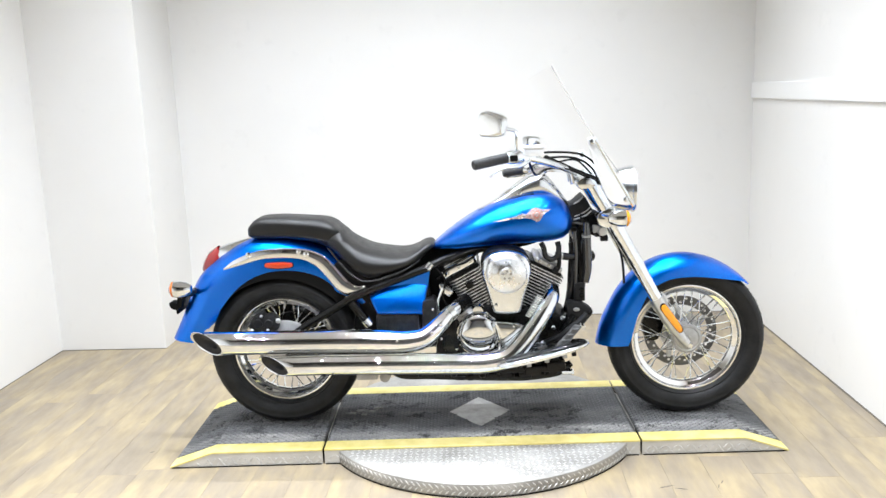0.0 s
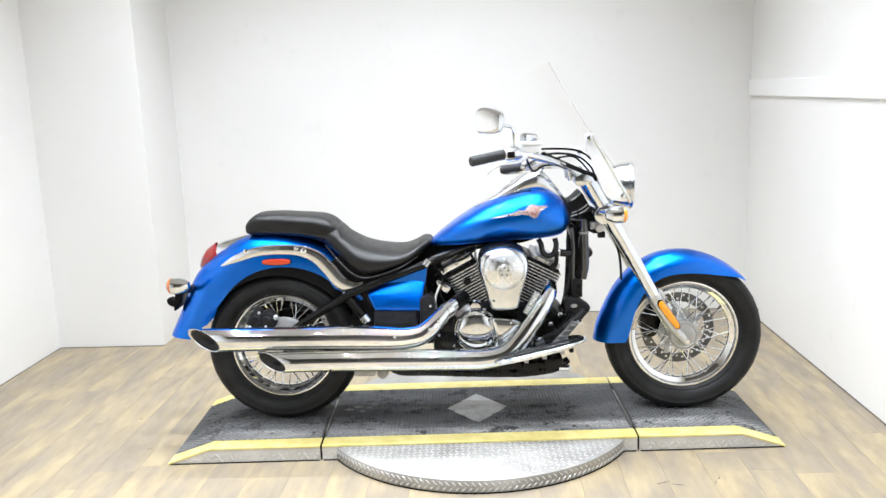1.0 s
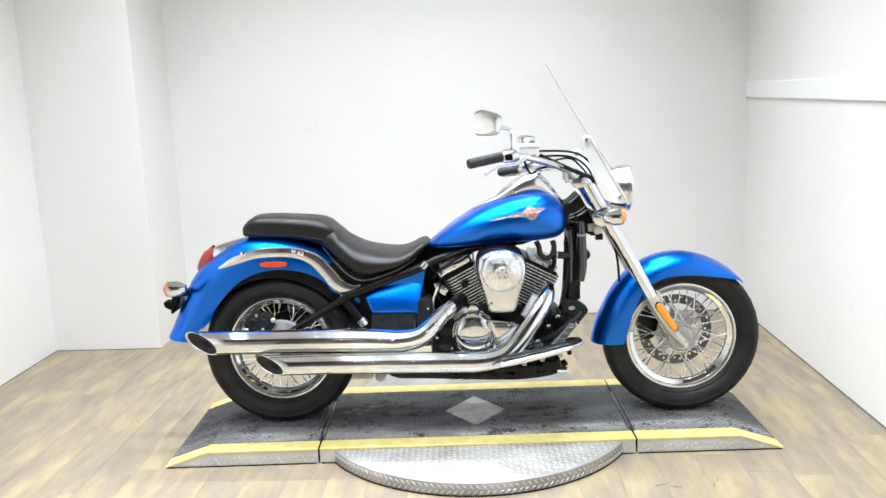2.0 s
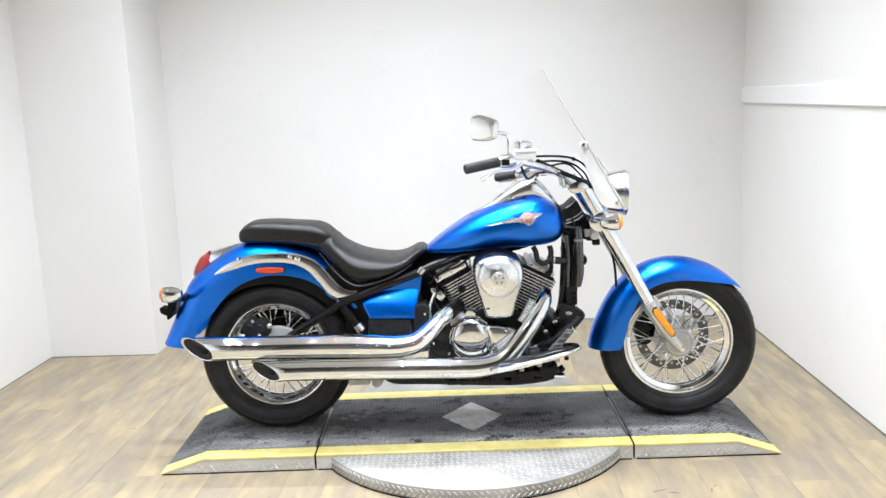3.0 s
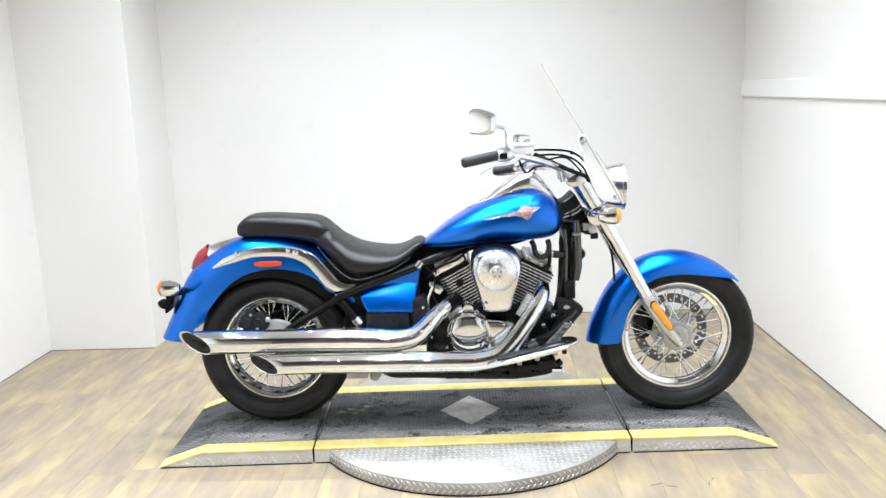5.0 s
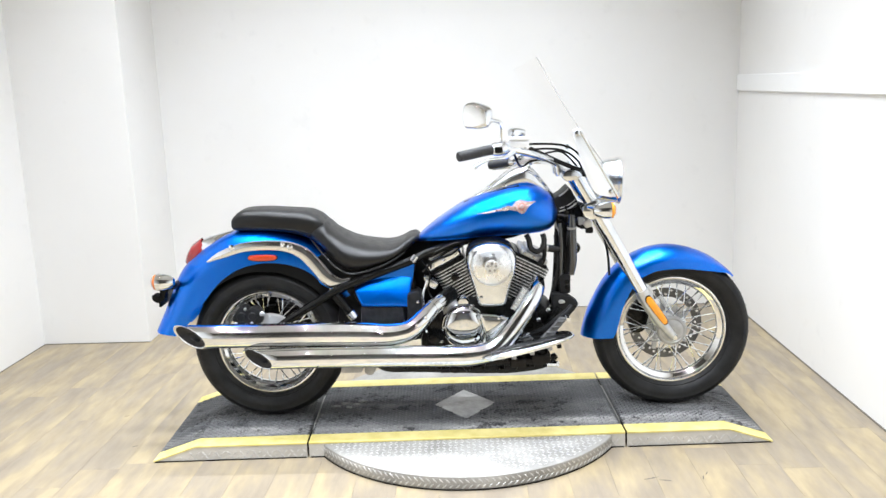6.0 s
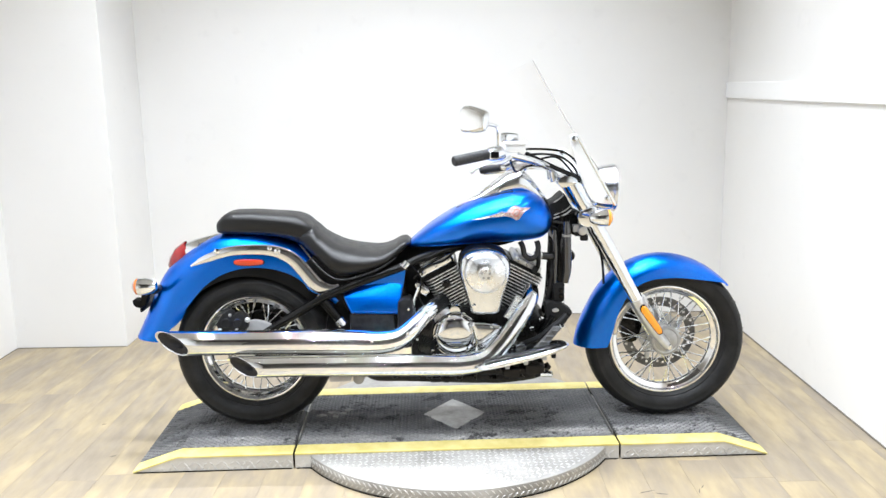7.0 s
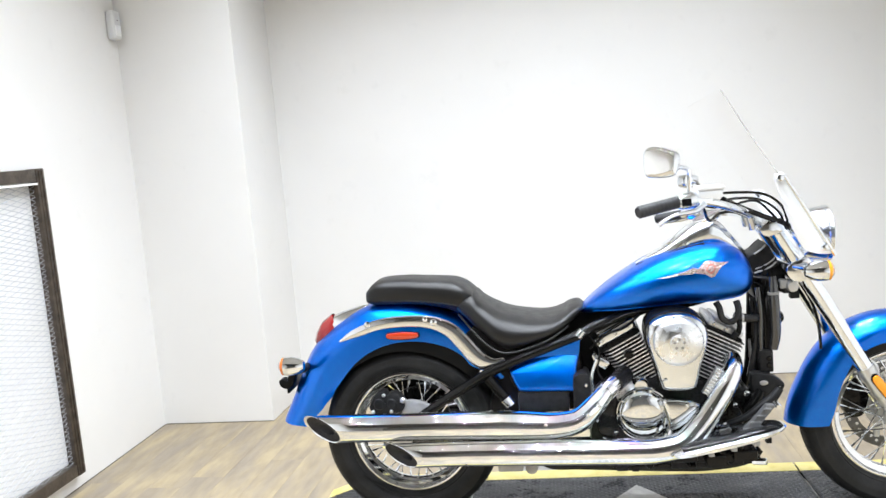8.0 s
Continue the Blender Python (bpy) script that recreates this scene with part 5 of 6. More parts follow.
# brake pedal
bm = tubed([(0.225, -0.205, 0.426), (0.280, -0.220, 0.453), (0.324, -0.222, 0.484), (0.363, -0.220, 0.512), (0.386, -0.215, 0.540)], [0.010, 0.011, 0.014, 0.015, 0.012], 12)
ped = bp("brake_pedal", bm, CALIPER, None, "dark grey forged brake pedal arm")
bp("pedal_pad", plated([(0.232, 0.412), (0.286, 0.412), (0.322, 0.464), (0.358, 0.508), (0.330, 0.510), (0.300, 0.474), (0.262, 0.434)], -0.285, -0.262, 0.003), PEDAL, ped, "ribbed grey pedal plate")
for k in range(5):
    u = k / 4
    bp("pedal_rib", tubed([(0.238 + 0.080 * u, -0.287, 0.416 + 0.082 * u), (0.280 + 0.062 * u, -0.287, 0.416 + 0.082 * u)], 0.0042, 8, 1), PEDAL if k else ALU_DIRTY, ped)
bp("pedal_link", tubed([(0.18, -0.19, 0.42), (0.205, -0.20, 0.42)], 0.018, 14, 1), CHROME, ped)

# lugs under the footboard and hardware along the lower frame
for k in range(7):
    u = k / 6
    bp("footboard_lug", boxed(0.12 + 0.200 * u - 0.008, 0.12 + 0.200 * u + 0.008, -0.345, -0.315, 0.380 + 0.045 * u - 0.013, 0.380 + 0.045 * u + 0.003, 0.002), ALU_DIRTY if k % 2 else BLACK_PLASTIC, board)
rng = random.Random(11)
for k in range(16):
    bx = -0.30 + 0.60 * k / 15 + rng.uniform(-0.01, 0.01)
    bz = 0.322 - 0.020 * math.sin(math.pi * k / 15) + rng.uniform(-0.006, 0.008)
    w, h = rng.uniform(0.010, 0.026), rng.uniform(0.008, 0.018)
    if k % 3 == 1:
        bp("frame_lug", lathed([(0, 0.012), (h * 0.7, 0.010), (h, 0), (h, -0.03)], hubbed(bx, -0.225, bz), 12), ENGINE_BLACK if k % 2 else CALIPER, None)
    else:
        bp("frame_lug", boxed(bx - w, bx + w, -0.235, -0.19, bz - h, bz + h * 0.6, 0.003), CALIPER if k % 2 else BLACK, None)
# small hardware on and round the engine
for bx, by, bz, br in ((0.300, -0.150, 0.505, 0.010), (0.262, -0.155, 0.470, 0.009), (0.316, -0.150, 0.470, 0.008), (0.222, -0.160, 0.530, 0.008), (-0.150, -0.165, 0.492, 0.008), (-0.175, -0.165, 0.440, 0.007),
                       (-0.205, -0.170, 0.560, 0.007), (0.005, -0.160, 0.535, 0.008), (0.105, -0.220, 0.500, 0.006), (0.150, -0.220, 0.472, 0.006), (0.070, -0.220, 0.386, 0.006)):
    bolt(case, bx, by, bz, br, 0.009)
bp("engine_rod", tubed([(-0.165, -0.150, 0.640), (-0.185, -0.150, 0.580), (-0.180, -0.150, 0.520)], 0.006, 8), CHROME_SOFT, None)
bp("engine_wire", tubed([(-0.19, -0.13, 0.72), (-0.155, -0.14, 0.665), (-0.165, -0.14, 0.60), (-0.135, -0.14, 0.545)], 0.0045, 8), BLACK, None)
bp("engine_wire", tubed([(-0.02, -0.125, 0.775), (-0.07, -0.13, 0.735), (-0.13, -0.13, 0.715), (-0.185, -0.13, 0.670)], 0.0045, 8), BLACK, None)
# ribbed cover strip beside the front pipe
strip = bp("heat_guard", plated([(0.151, 0.538), (0.168, 0.530), (0.214, 0.610), (0.198, 0.620)], -0.232, -0.212, 0.003), CAST, None, "ribbed alloy heat guard")
for k in range(9):
    u = k / 8
    bp("guard_rib", tubed([(0.152 + 0.046 * u, -0.234, 0.542 + 0.074 * u), (0.169 + 0.044 * u, -0.234, 0.534 + 0.072 * u)], 0.0028, 8, 1), CHROME, strip)
bp("pedal_pivot", lathed([(0, 0.010), (0.018, 0.008), (0.021, 0), (0.021, -0.02)], hubbed(0.210, -0.250, 0.424), 20), CHROME, ped)
bp("toe_peg", tubed([(0.357, -0.325, 0.514), (0.357, -0.280, 0.514)], 0.009, 12, 1), CHROME, ped, "small chrome toe peg")

# -- radiator and front of the frame --
bm = plated(rounded([(0.384, 0.815), (0.398, 0.817), (0.404, 0.80), (0.386, 0.57), (0.376, 0.558), (0.366, 0.57)], 2), -0.11, 0.11, 0.004)
rad_ob = bp("radiator", bm, ENGINE_BLACK, None, "black radiator")
rb = bmesh.new()
for k in range(38):
    z = 0.575 + 0.0064 * k
    box(rb, 0.388 + (z - 0.575) * 0.075, 0.391 + (z - 0.575) * 0.087, -0.10, 0.10, z, z + 0.0022)
rf = bp("radiator_fin_pattern", rb, ENGINE_BLACK, rad_ob, "", False)
rf["kind"] = "stuff"
bp("radiator_side_tube", tubed([(0.397, -0.120, 0.875), (0.398, -0.122, 0.815), (0.400, -0.122, 0.750), (0.400, -0.122, 0.690), (0.392, -0.120, 0.640)], [0.011, 0.016, 0.0165, 0.0165, 0.014], 16), TUBE, rad_ob)
bp("hose_clip", tubed([(0.3975, -0.122, 0.826), (0.398, -0.122, 0.818)], 0.018, 16, 1), ALU_DIRTY, rad_ob, "grey hose clip")
bp("lower_tank", boxed(0.348, 0.390, -0.130, 0.09, 0.566, 0.638, 0.006), CALIPER, rad_ob, "black lower radiator tank")
bp("tank_plug", lathed([(0, 0.006), (0.007, 0.005), (0.009, 0), (0, 0)], hubbed(0.376, -0.130, 0.612), 14), BLACK, rad_ob)
bp("tank_plug", lathed([(0, 0.006), (0.007, 0.005), (0.009, 0), (0, 0)], hubbed(0.376, -0.130, 0.590), 14), BLACK, rad_ob)
bp("radiator_hose_mount", lathed([(0, 0.02), (0.018, 0.018), (0.022, 0.0), (0.022, -0.03)], hubbed(0.415, -0.08, 0.735), 18), BLACK, rad_ob)
horn = bp("horn_bracket", plated(rounded([(0.318, 0.566), (0.360, 0.567), (0.378, 0.562), (0.408, 0.542), (0.417, 0.528), (0.410, 0.512), (0.391, 0.490), (0.356, 0.468), (0.330, 0.474), (0.320, 0.505)], 3), -0.150, -0.110, 0.005), CALIPER, None, "black mounting bracket")
bp("bracket_badge", plated(rounded([(0.340, 0.540), (0.348, 0.546), (0.360, 0.545), (0.366, 0.538), (0.358, 0.532), (0.346, 0.532)], 3), -0.153, -0.148, 0.001), CAST, horn, "small silver oval")
bolt(horn, 0.404, -0.150, 0.523, 0.008, 0.008, BLACK)
bolt(horn, 0.338, -0.150, 0.506, 0.009, 0.010)
bp("cable_sleeve", tubed([(0.352, -0.11, 0.84), (0.3545, -0.115, 0.803), (0.358, -0.115, 0.748), (0.3555, -0.115, 0.674), (0.354, -0.115, 0.599)], 0.0085, 12), TUBE, None, "glossy grey cable sleeve")
bp("cable_sleeve", tubed([(0.366, -0.10, 0.84), (0.373, -0.105, 0.75), (0.374, -0.105, 0.66), (0.366, -0.105, 0.59)], 0.0060, 8), BLACK, None)
bp("cable_sleeve", tubed([(0.340, -0.08, 0.79), (0.343, -0.085, 0.72), (0.340, -0.085, 0.65), (0.345, -0.085, 0.57)], 0.0085, 8), BLACK, None)
bp("hose", tubed([(0.345, -0.07, 0.80), (0.350, -0.09, 0.70), (0.340, -0.09, 0.62), (0.325, -0.08, 0.54)], 0.011, 10), HOSE, None)
bp("brake_cylinder", tubed([(0.300, -0.14, 0.445), (0.325, -0.15, 0.480), (0.345, -0.15, 0.515)], [0.020, 0.020, 0.014], 14, 4), BLACK, None, "black brake cylinder")
bp("front_mount_plate", plated(rounded([(0.235, 0.345), (0.300, 0.365), (0.345, 0.43), (0.362, 0.505), (0.320, 0.510), (0.275, 0.44), (0.225, 0.39)], 3), -0.105, -0.085, 0.003), ENGINE_BLACK, None, "black engine mounting plate")
bp("lower_engine_guard", plated(rounded([(0.27, 0.50), (0.315, 0.50), (0.33, 0.46), (0.30, 0.40), (0.24, 0.36), (0.22, 0.42)], 3), -0.13, 0.10, 0.008), ENGINE_BLACK, None)

# -- fork --
for sy in (-1, 1):
    y = 0.112 * sy
    leg = bp("fork_leg", tubed([(0.405, y, 1.042), (0.437, y, 0.985), (0.546, y, 0.790), (0.669, y, 0.567)], [0.026, 0.0285, 0.0270, 0.0260], 24, 1), CHROME, None, "chrome fork cover tube")
    bp("fork_slider", tubed([(0.669, y, 0.567), (0.678, y, 0.550), (0.712, y, 0.486), (0.748, y, 0.431), (0.777, y, 0.394), (0.795, y, 0.373), (0.805, y, 0.361)], [0.0285, 0.0285, 0.0255, 0.0215, 0.0185, 0.0165, 0.010], 22, 1), CAST, leg, "cast alloy fork slider")
    bp("axle_cap", lathed([(0, 0.016), (0.009, 0.016), (0.013, 0.011), (0.014, 0), (0, 0)], hubbed(0.800, y, 0.372), 20), CHROME, leg)
    m = Matrix.Translation((0.405, y, 1.042)) @ Matrix.Rotation(radians(-29), 4, "Y")
    bp("fork_cap", lathed([(0.027, -0.005), (0.028, 0.004), (0.020, 0.008), (0.012, 0.012), (0, 0.012)], m, 24), CHROME, leg)
    bp("fender_mount", plated(rounded([(0.675, 0.590), (0.708, 0.575), (0.718, 0.540), (0.695, 0.508), (0.664, 0.512), (0.656, 0.556)], 3), y + (0.012 if sy < 0 else -0.022), y + (0.022 if sy < 0 else -0.012), 0.003), CAST, leg)
    if sy < 0:
        ref = rounded([(a + 0.016, b + 0.016) for a, b in [(0.668, 0.526), (0.676, 0.530), (0.690, 0.522), (0.742, 0.446), (0.748, 0.426), (0.742, 0.420), (0.728, 0.424), (0.676, 0.494), (0.666, 0.512)]], 3)
        bp("fork_reflector", plated(ref, y - 0.040, y - 0.026, 0.004), AMBER, leg, "amber fork reflector")
        part("reflector_back", plated([(0.724 + (a - 0.724) * 1.10, 0.490 + (b - 0.490) * 1.08) for a, b in ref], y - 0.032, y - 0.015, 0.002), BLACK_PLASTIC, leg)
bp("lower_triple_clamp", plated(rounded([(0.435, 0.905), (0.495, 0.935), (0.515, 0.90), (0.485, 0.855), (0.445, 0.865)], 3), -0.145, 0.145, 0.01), CHROME, None, "chrome triple clamp")
bp("upper_triple_clamp", plated(rounded([(0.357, 1.03), (0.387, 1.050), (0.427, 1.040), (0.430, 1.018), (0.377, 1.005)], 3), -0.145, 0.145, 0.006), CHROME, None, "chrome top clamp")
bp("brake_hose", tubed([(0.495, -0.05, 0.84), (0.530, -0.06, 0.77), (0.545, -0.07, 0.70), (0.550, -0.075, 0.62)], 0.005, 8), BLACK, None)
bp("fork_lock", lathed([(0, 0.02), (0.016, 0.018), (0.02, 0), (0.02, -0.03)], hubbed(0.462, -0.09, 0.835), 16), CAST, None)
for cx, cz, cw, ch in ((0.452, 0.822, 0.018, 0.010), (0.470, 0.806, 0.014, 0.012), (0.438, 0.842, 0.012, 0.014)):
    bp("wiring_connector", boxed(cx - cw, cx + cw, -0.095, -0.065, cz - ch, cz + ch, 0.004), CALIPER if cw > 0.013 else ALU_DIRTY, None, "small wiring connector")

# -- headlight --
HM = Matrix.Translation((0.548, 0, 0.985)) @ Matrix.Rotation(radians(90), 4, "Y")
hl = bp("headlight", lathed([(0.001, -0.085), (0.030, -0.080), (0.058, -0.060), (0.078, -0.025), (0.086, 0.010), (0.088, 0.034), (0.091, 0.036), (0.092, 0.048), (0.086, 0.053), (0.080, 0.050)], HM, 48), CHROME_SOFT, None, "chrome round headlight")
bp("headlight_lens", lathed([(0, 0.062), (0.035, 0.061), (0.065, 0.056), (0.082, 0.049), (0.082, 0.046), (0, 0.052)], HM, 48), GLASS, hl, "clear headlight lens")
bp("headlight_bowl", lathed([(0.080, 0.046), (0.070, 0.020), (0.045, -0.010), (0.015, -0.022), (0, -0.022)], HM, 48), CHROME, hl)
bp("headlight_stay", tubed([(0.545, 0, 0.91), (0.52, 0, 0.885), (0.49, 0, 0.90)], 0.016, 12), CHROME, hl)
# front turn signals
for sy in (-1, 1):
    fs = indicator(0.508, 0.235 * sy, 0.905, 0.032, 0.076, 1, AMBER, "chrome front turn signal with amber lens")
    bp("signal_stalk", tubed([(0.495, 0.215 * sy, 0.905), (0.475, 0.17 * sy, 0.905), (0.455, 0.135 * sy, 0.905)], 0.009, 12), CHROME, fs)

# -- windshield --
def shield_point(s, v):
    """Height share s, side share v."""
    cx = 0.606 - 0.324 * s - 0.015 * math.sin(math.pi * s)
    cz = 0.962 + 0.511 * s
    w = 0.205 + 0.03 * math.sin(math.pi * min(1, 0.25 + 0.7 * s)) - 0.09 * max(0, s - 0.72) ** 1.5
    round_top = 0.045 * v * v * max(0, s - 0.55) / 0.45
    return Vector((cx - 0.075 * v * v, w * v, cz - round_top))


bm = bmesh.new()
front, back = [], []
for i in range(25):
    for lst, dx in ((front, 0.0), (back, -0.0045)):
        lst.append([bm.verts.new(shield_point(i / 24, -1 + 2 * k / 24) + Vector((dx * 0.6, 0, dx * 0.25))) for k in range(25)])
for i in range(24):
    for k in range(24):
        bm.faces.new((front[i][k], front[i][k + 1], front[i + 1][k + 1], front[i + 1][k]))
        bm.faces.new((back[i][k], back[i + 1][k], back[i + 1][k + 1], back[i][k + 1]))
for k in range(24):
    bm.faces.new((front[0][k], back[0][k], back[0][k + 1], front[0][k + 1]))
    bm.faces.new((front[24][k], front[24][k + 1], back[24][k + 1], back[24][k]))
    bm.faces.new((front[k][0], front[k + 1][0], back[k + 1][0], back[k][0]))
    bm.faces.new((front[k][24], back[k][24], back[k + 1][24], front[k + 1][24]))
shield = bp("windshield", bm, SHIELD, None, "tall clear acrylic windshield")
shield.visible_shadow = False
for sy in (-1, 1):
    y = -0.200 if sy < 0 else 0.090
    br = bp("windshield_bracket", plated(rounded([(x, z if sy < 0 else 0.95 + (z - 0.95) * 0.72) for x, z in ((0.392, 1.190), (0.402, 1.203), (0.425, 1.198), (0.470, 1.110), (0.545, 0.972), (0.550, 0.950), (0.500, 0.955), (0.468, 0.975), (0.440, 1.035), (0.418, 1.10))], 3), y - 0.004, y + 0.004, 0.002), GLARE_METAL, shield, "chrome windshield bracket, coloured white for its glare")
    bp("bracket_bolt", lathed([(0, 0.014), (0.010, 0.012), (0.012, 0.0), (0, 0)], hubbed(0.408, y - 0.004, 1.190 if sy < 0 else 1.120), 14), CHROME, shield)
    bp("bracket_bolt", lathed([(0, 0.014), (0.008, 0.012), (0.010, 0.0), (0, 0)], hubbed(0.530, y - 0.004, 0.972), 14), CHROME, shield)
    bp("bracket_rod", tubed([(0.418, y * 1.02, 1.198 if sy < 0 else 1.130), (0.560, y * 1.02, 0.945)], 0.006, 10, 1), CHROME, shield)

# -- handlebar --
bar = bp("handlebar", tubed([(0.085, -0.340, 1.149), (0.14, -0.315, 1.150), (0.215, -0.27, 1.130), (0.29, -0.19, 1.100), (0.345, -0.09, 1.070), (0.352, 0, 1.062), (0.350, 0.09, 1.058), (0.320, 0.20, 1.052), (0.26, 0.30, 1.045), (0.185, 0.375, 1.036)], 0.0125, 16, 5), CHROME, None, "chrome pulled-back handlebar")
bp("bar_riser", tubed([(0.362, -0.05, 1.020), (0.352, -0.05, 1.070)], 0.018, 16, 1), CHROME, bar)
bp("bar_riser", tubed([(0.362, 0.05, 1.020), (0.352, 0.05, 1.070)], 0.018, 16, 1), CHROME, bar)


def grip(a, b):
    a, b = Vector(a), Vector(b)
    d = (b - a)
    bm = bmesh.new()
    pts, rad = [], []
    for k in range(31):
        pts.append(a + d * (k / 30))
        rad.append(0.0175 if 1 < k < 29 and k % 3 == 0 else (0.0182 if 0 < k < 30 else 0.0150))
    tube(bm, pts, rad, 18, 1)
    return bp("grip", bm, GRIP, bar, "ribbed black rubber grip")


grip((0.088, -0.338, 1.150), (-0.032, -0.400, 1.133))
grip((0.192, 0.370, 1.038), (0.104, 0.415, 1.021))
sw = bp("switch_housing", tubed([(0.086, -0.339, 1.150), (0.100, -0.333, 1.151), (0.132, -0.318, 1.151), (0.142, -0.313, 1.150)], [0.020, 0.025, 0.025, 0.020], 18, 1), CHROME_SOFT, bar, "chrome switch housing")
bp("switch", boxed(0.098, 0.125, -0.362, -0.352, 1.138, 1.160, 0.003), BLACK_PLASTIC, sw)
bm = boxed(0.150, 0.222, -0.315, -0.255, 1.152, 1.178, 0.006)
box(bm, 0.146, 0.226, -0.320, -0.250, 1.178, 1.188, 0.004)
mc = bp("brake_reservoir", bm, GLARE_METAL, bar, "chrome brake fluid reservoir")
bp("reservoir_neck", tubed([(0.14, -0.31, 1.140), (0.185, -0.285, 1.150)], 0.018, 14, 1), CHROME, mc)
bp("brake_lever", tubed([(0.165, -0.33, 1.138), (0.132, -0.370, 1.124), (0.080, -0.402, 1.121), (0.050, -0.412, 1.112), (0.022, -0.420, 1.096)], [0.009, 0.007, 0.0055, 0.005, 0.0075], 12), CHROME_SOFT, bar, "polished brake lever")
bp("clutch_lever", tubed([(0.235, 0.33, 1.035), (0.19, 0.40, 1.015), (0.12, 0.43, 1.005)], [0.011, 0.009, 0.008], 10), CHROME_SOFT, bar)
bp("clutch_perch", boxed(0.205, 0.255, 0.31, 0.36, 1.022, 1.060, 0.008), CHROME_SOFT, bar)


def mirror(pts, stem, y, tilt, flip):
    st = bp("mirror", tubed(stem, 0.0065, 12), CHROME, None, "chrome rear-view mirror on a bent stem")
    out = rounded(pts, 5)
    bm = bmesh.new()
    plate(bm, out, -0.016, 0.018, 0.012, 3)
    cx, cz = sum(p[0] for p in out) / len(out), sum(p[1] for p in out) / len(out)
    M = Matrix.Translation((cx, y, cz)) @ Matrix.Rotation(radians(tilt), 4, "Z") @ Matrix.Translation((-cx, 0, -cz))
    bm.transform(M)
    part("mirror_shell", bm, CHROME, st)
    g = bmesh.new()
    plate(g, [(cx + (a - cx) * 0.86, cz + (b - cz) * 0.84) for a, b in out], -0.0185 if not flip else 0.0175, -0.014 if not flip else 0.0215, 0.001)
    g.transform(M)
    part("mirror_glass", g, MIRROR_GLASS, st, "silver mirror glass")
    return st


mirror([(-0.010, 1.240), (-0.012, 1.300), (0.010, 1.318), (0.045, 1.312), (0.082, 1.292), (0.078, 1.245), (0.060, 1.232), (0.020, 1.231)], [(0.125, -0.315, 1.165), (0.124, -0.335, 1.225), (0.112, -0.38, 1.248), (0.070, -0.425, 1.258)], -0.435, -28, False)
mirror([(0.195, 1.148), (0.198, 1.172), (0.210, 1.182), (0.240, 1.180), (0.268, 1.172), (0.268, 1.145), (0.250, 1.132), (0.210, 1.132)], [(0.24, 0.33, 1.05), (0.262, 0.36, 1.10), (0.262, 0.40, 1.145), (0.245, 0.42, 1.157)], 0.42, 28, True)

# cables and hoses
for pts, r in (([(0.180, -0.27, 1.155), (0.263, -0.16, 1.152), (0.370, -0.13, 1.140), (0.427, -0.12, 1.102), (0.447, -0.11, 1.055), (0.450, -0.10, 1.00)], 0.0042),
               ([(0.226, -0.25, 1.138), (0.300, -0.16, 1.133), (0.360, -0.12, 1.122), (0.405, -0.11, 1.097), (0.437, -0.10, 1.055), (0.445, -0.09, 0.99)], 0.0042),
               ([(0.235, -0.24, 1.140), (0.270, -0.17, 1.120), (0.312, -0.145, 1.098), (0.370, -0.135, 1.070), (0.434, -0.13, 1.042), (0.452, -0.12, 1.028)], 0.0088),
               ([(0.205, 0.33, 1.045), (0.235, 0.20, 1.078), (0.264, 0.10, 1.082), (0.341, 0.10, 1.060), (0.42, 0.10, 1.00)], 0.0042),
               ([(0.165, -0.28, 1.140), (0.200, -0.18, 1.072), (0.245, -0.10, 1.082), (0.30, -0.06, 1.080), (0.36, -0.05, 1.05)], 0.0048),
               ([(0.190, -0.27, 1.140), (0.25, -0.20, 1.105), (0.31, -0.12, 1.115), (0.37, -0.08, 1.110), (0.43, -0.06, 1.05)], 0.0040)):
    bp("control_cable", tubed(pts, r, 8), BLACK, None)


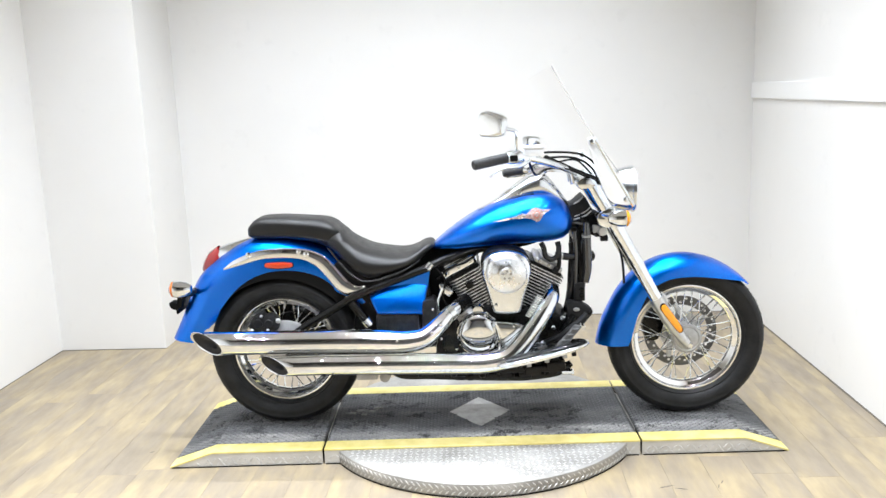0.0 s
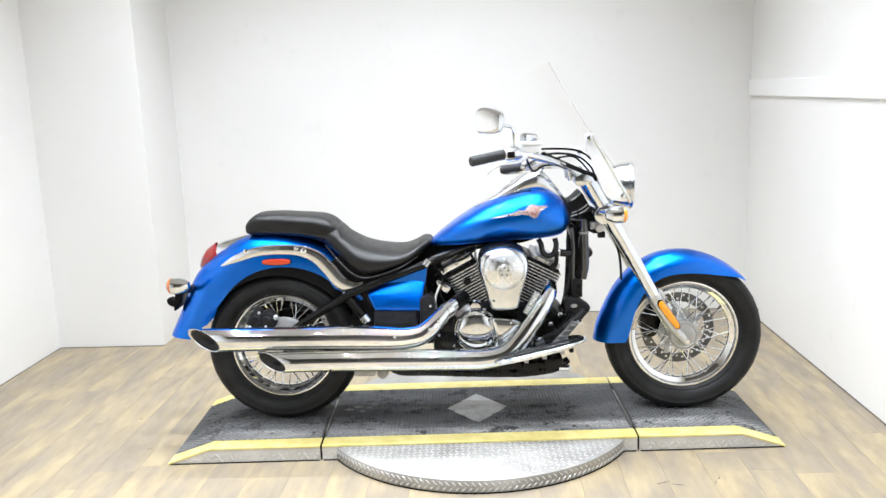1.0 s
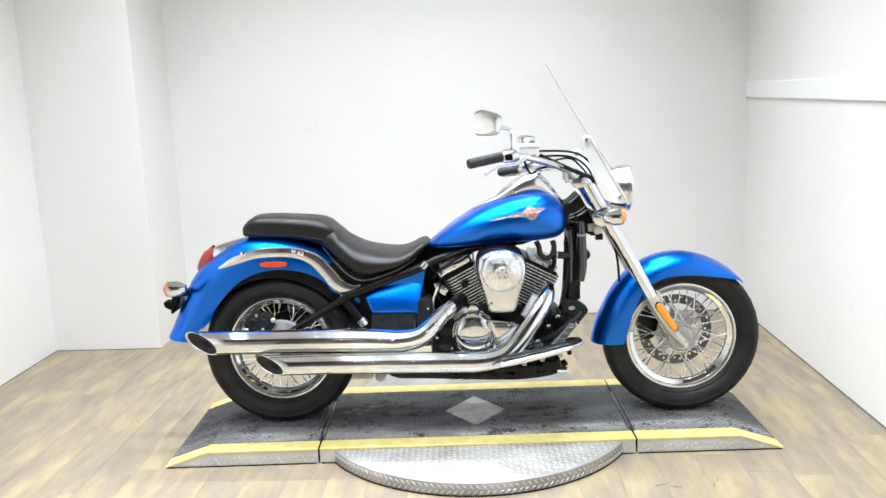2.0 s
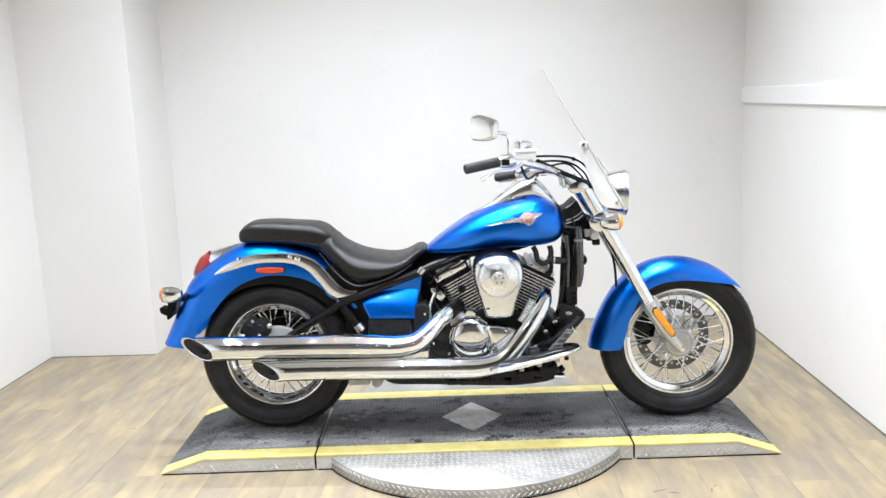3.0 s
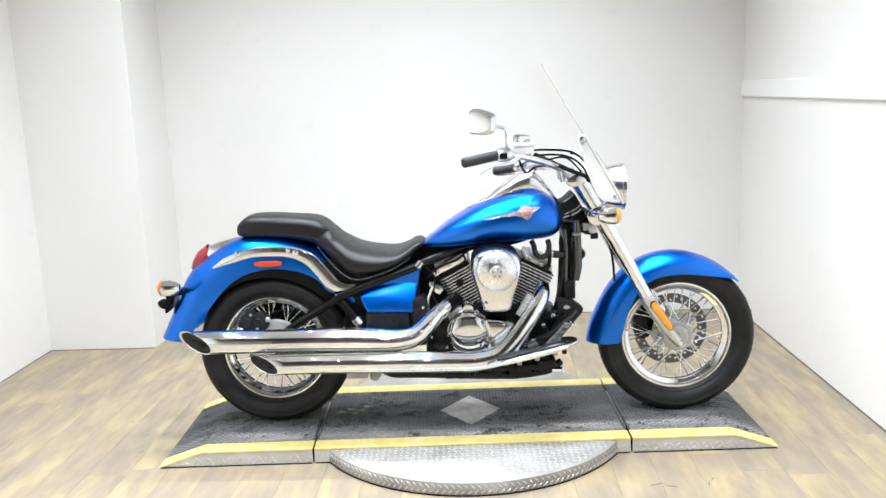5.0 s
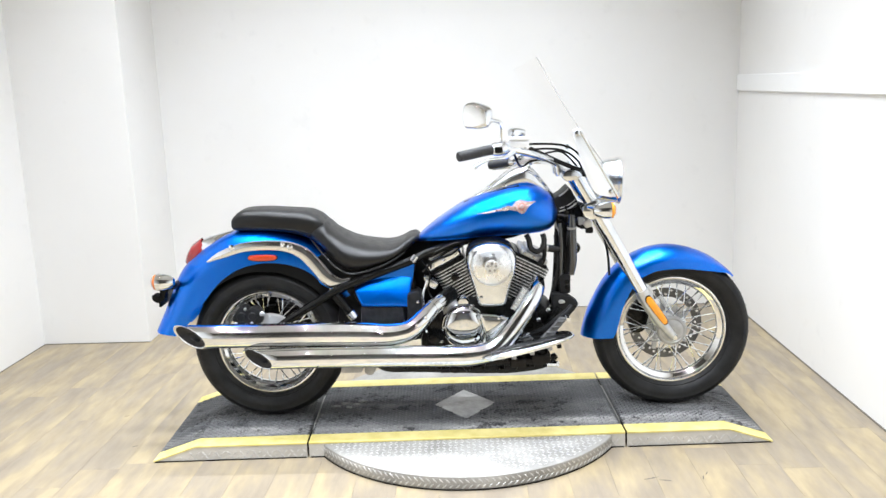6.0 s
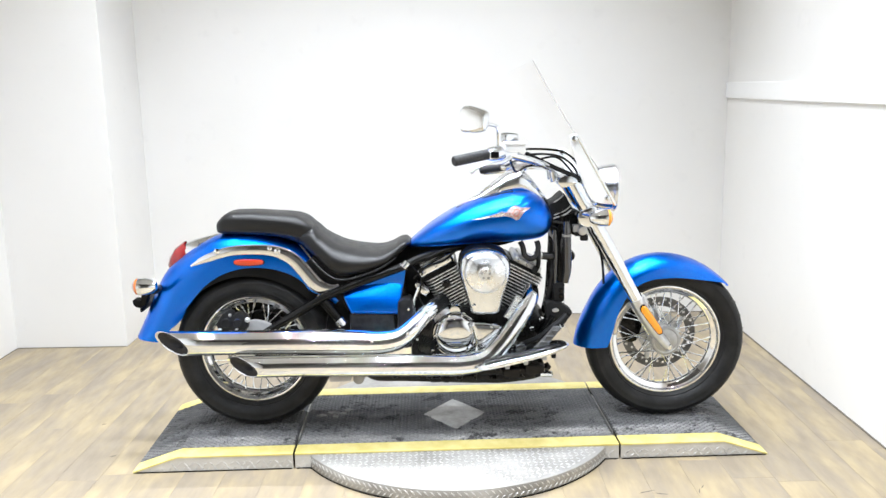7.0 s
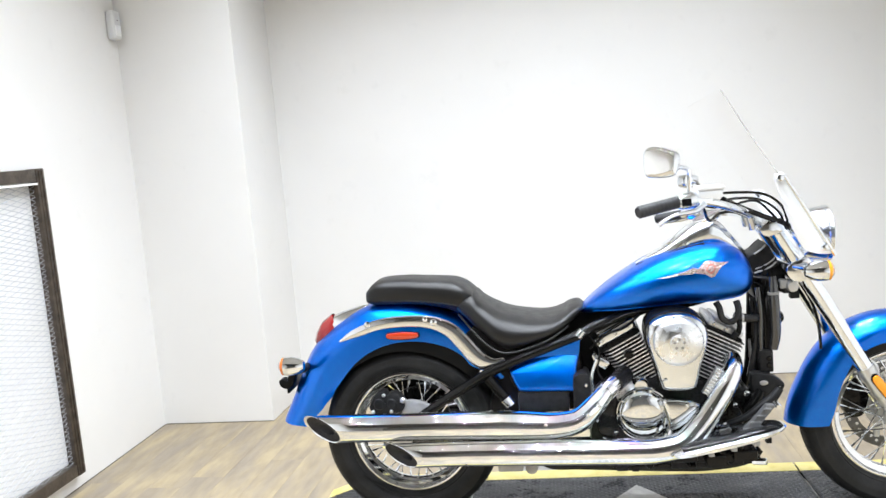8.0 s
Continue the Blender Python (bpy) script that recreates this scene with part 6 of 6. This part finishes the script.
# ---- things on the side wall ----
def wire_screen(Y0, Y1, z0, z1):
    """A framed wire-mesh screen that stands proud of the wall."""
    root = tagged(anchor("wire_screen", 0, 0, 0), "dark bronze metal frame with wire mesh on the wall", "mesh screen")
    root.matrix_world = ROOM @ Matrix.Translation((LEFT, (Y0 + Y1) / 2, z0))
    yo, h, fw, d = (Y1 - Y0) / 2, z1 - z0, 0.055, 0.05
    for nm, b in (("frame_post", (0.002, d, yo - fw, yo, 0, h)), ("frame_post", (0.002, d, -yo, -yo + fw, 0, h)),
                  ("frame_rail", (0.004, d - 0.002, -yo + fw, yo - fw, h - fw, h - 0.002)), ("frame_rail", (0.004, d - 0.002, -yo + fw, yo - fw, 0.002, fw))):
        part(nm, boxed(*b, 0.004), STEEL_DARK, root)
    part("frame_bead", boxed(d - 0.004, d + 0.004, yo - 0.021, yo - 0.015, 0.01, h - 0.01, 0.001), STEEL_DARK, root)
    part("frame_bead", boxed(d - 0.004, d + 0.004, yo - 0.041, yo - 0.036, 0.01, h - 0.01, 0.001), STEEL_DARK, root)
    part("top_rail_strip", boxed(d - 0.006, d + 0.003, -yo + fw, yo - fw, h - fw - 0.012, h - fw - 0.003, 0.001), TRIM, root, "pale strip under the top rail", False)
    part("backing_panel", boxed(0.003, 0.008, -yo + fw, yo - fw, fw, h - fw), TRIM, root, "white backing panel", False)
    bm = bmesh.new()
    p = 0.026
    w2, h2 = yo - fw, h - 2 * fw
    segs = []
    cnt = int((2 * w2 + h2 * 1.7) / p) + 2
    for sg in (1, -1):
        for i in range(-cnt, cnt):
            # flat crossing lines over the opening
            c = i * p * 0.85
            y0, y1 = -w2, w2
            za, zb = c + sg * 0.26 * y0, c + sg * 0.26 * y1
            if max(za, zb) < 0 or min(za, zb) > h2:
                continue
            if za != zb:
                t0, t1 = sorted(((0 - za) / (zb - za), (h2 - za) / (zb - za)))
                t0, t1 = max(0, t0), min(1, t1)
            if t1 <= t0:
                continue
            segs.append(((y0 + (y1 - y0) * t0, za + (zb - za) * t0), (y0 + (y1 - y0) * t1, za + (zb - za) * t1), sg))
    for (ya, za), (yb, zb), sg in segs:
        x = 0.030 + 0.002 * sg
        tube(bm, [(x, ya, za + fw), (x, yb, zb + fw)], 0.0012, 4, 1)
    ob = part("wire_mesh", bm, WIRE, root, "thin diamond wire mesh", False)
    return root


wire_screen(-0.80, 0.395, 0.077, 1.406)


def wall_sensor(Y, z):
    root = tagged(anchor("alarm_sensor", 0, 0, 0), "small white plastic alarm sensor high on the wall", "sensor")
    root.matrix_world = ROOM @ Matrix.Translation((LEFT, Y, z))
    part("sensor_body", boxed(0.0, 0.045, -0.036, 0.036, -0.070, 0.070, 0.016, 4), PLASTIC_WHITE, root)
    part("sensor_window", boxed(0.035, 0.0485, -0.026, 0.026, -0.055, 0.000, 0.008, 3), TRIM, root, "pale curved sensor window")
    part("status_light", lathed([(0, 0.002), (0.003, 0.0015), (0.0035, 0)], Matrix.Translation((0.045, 0, 0.022)) @ Matrix.Rotation(radians(90), 4, "Y"), 10), EMBLEM_DARK, root)
    return root


wall_sensor(1.165, 2.085)

planks()
scuff_marks()
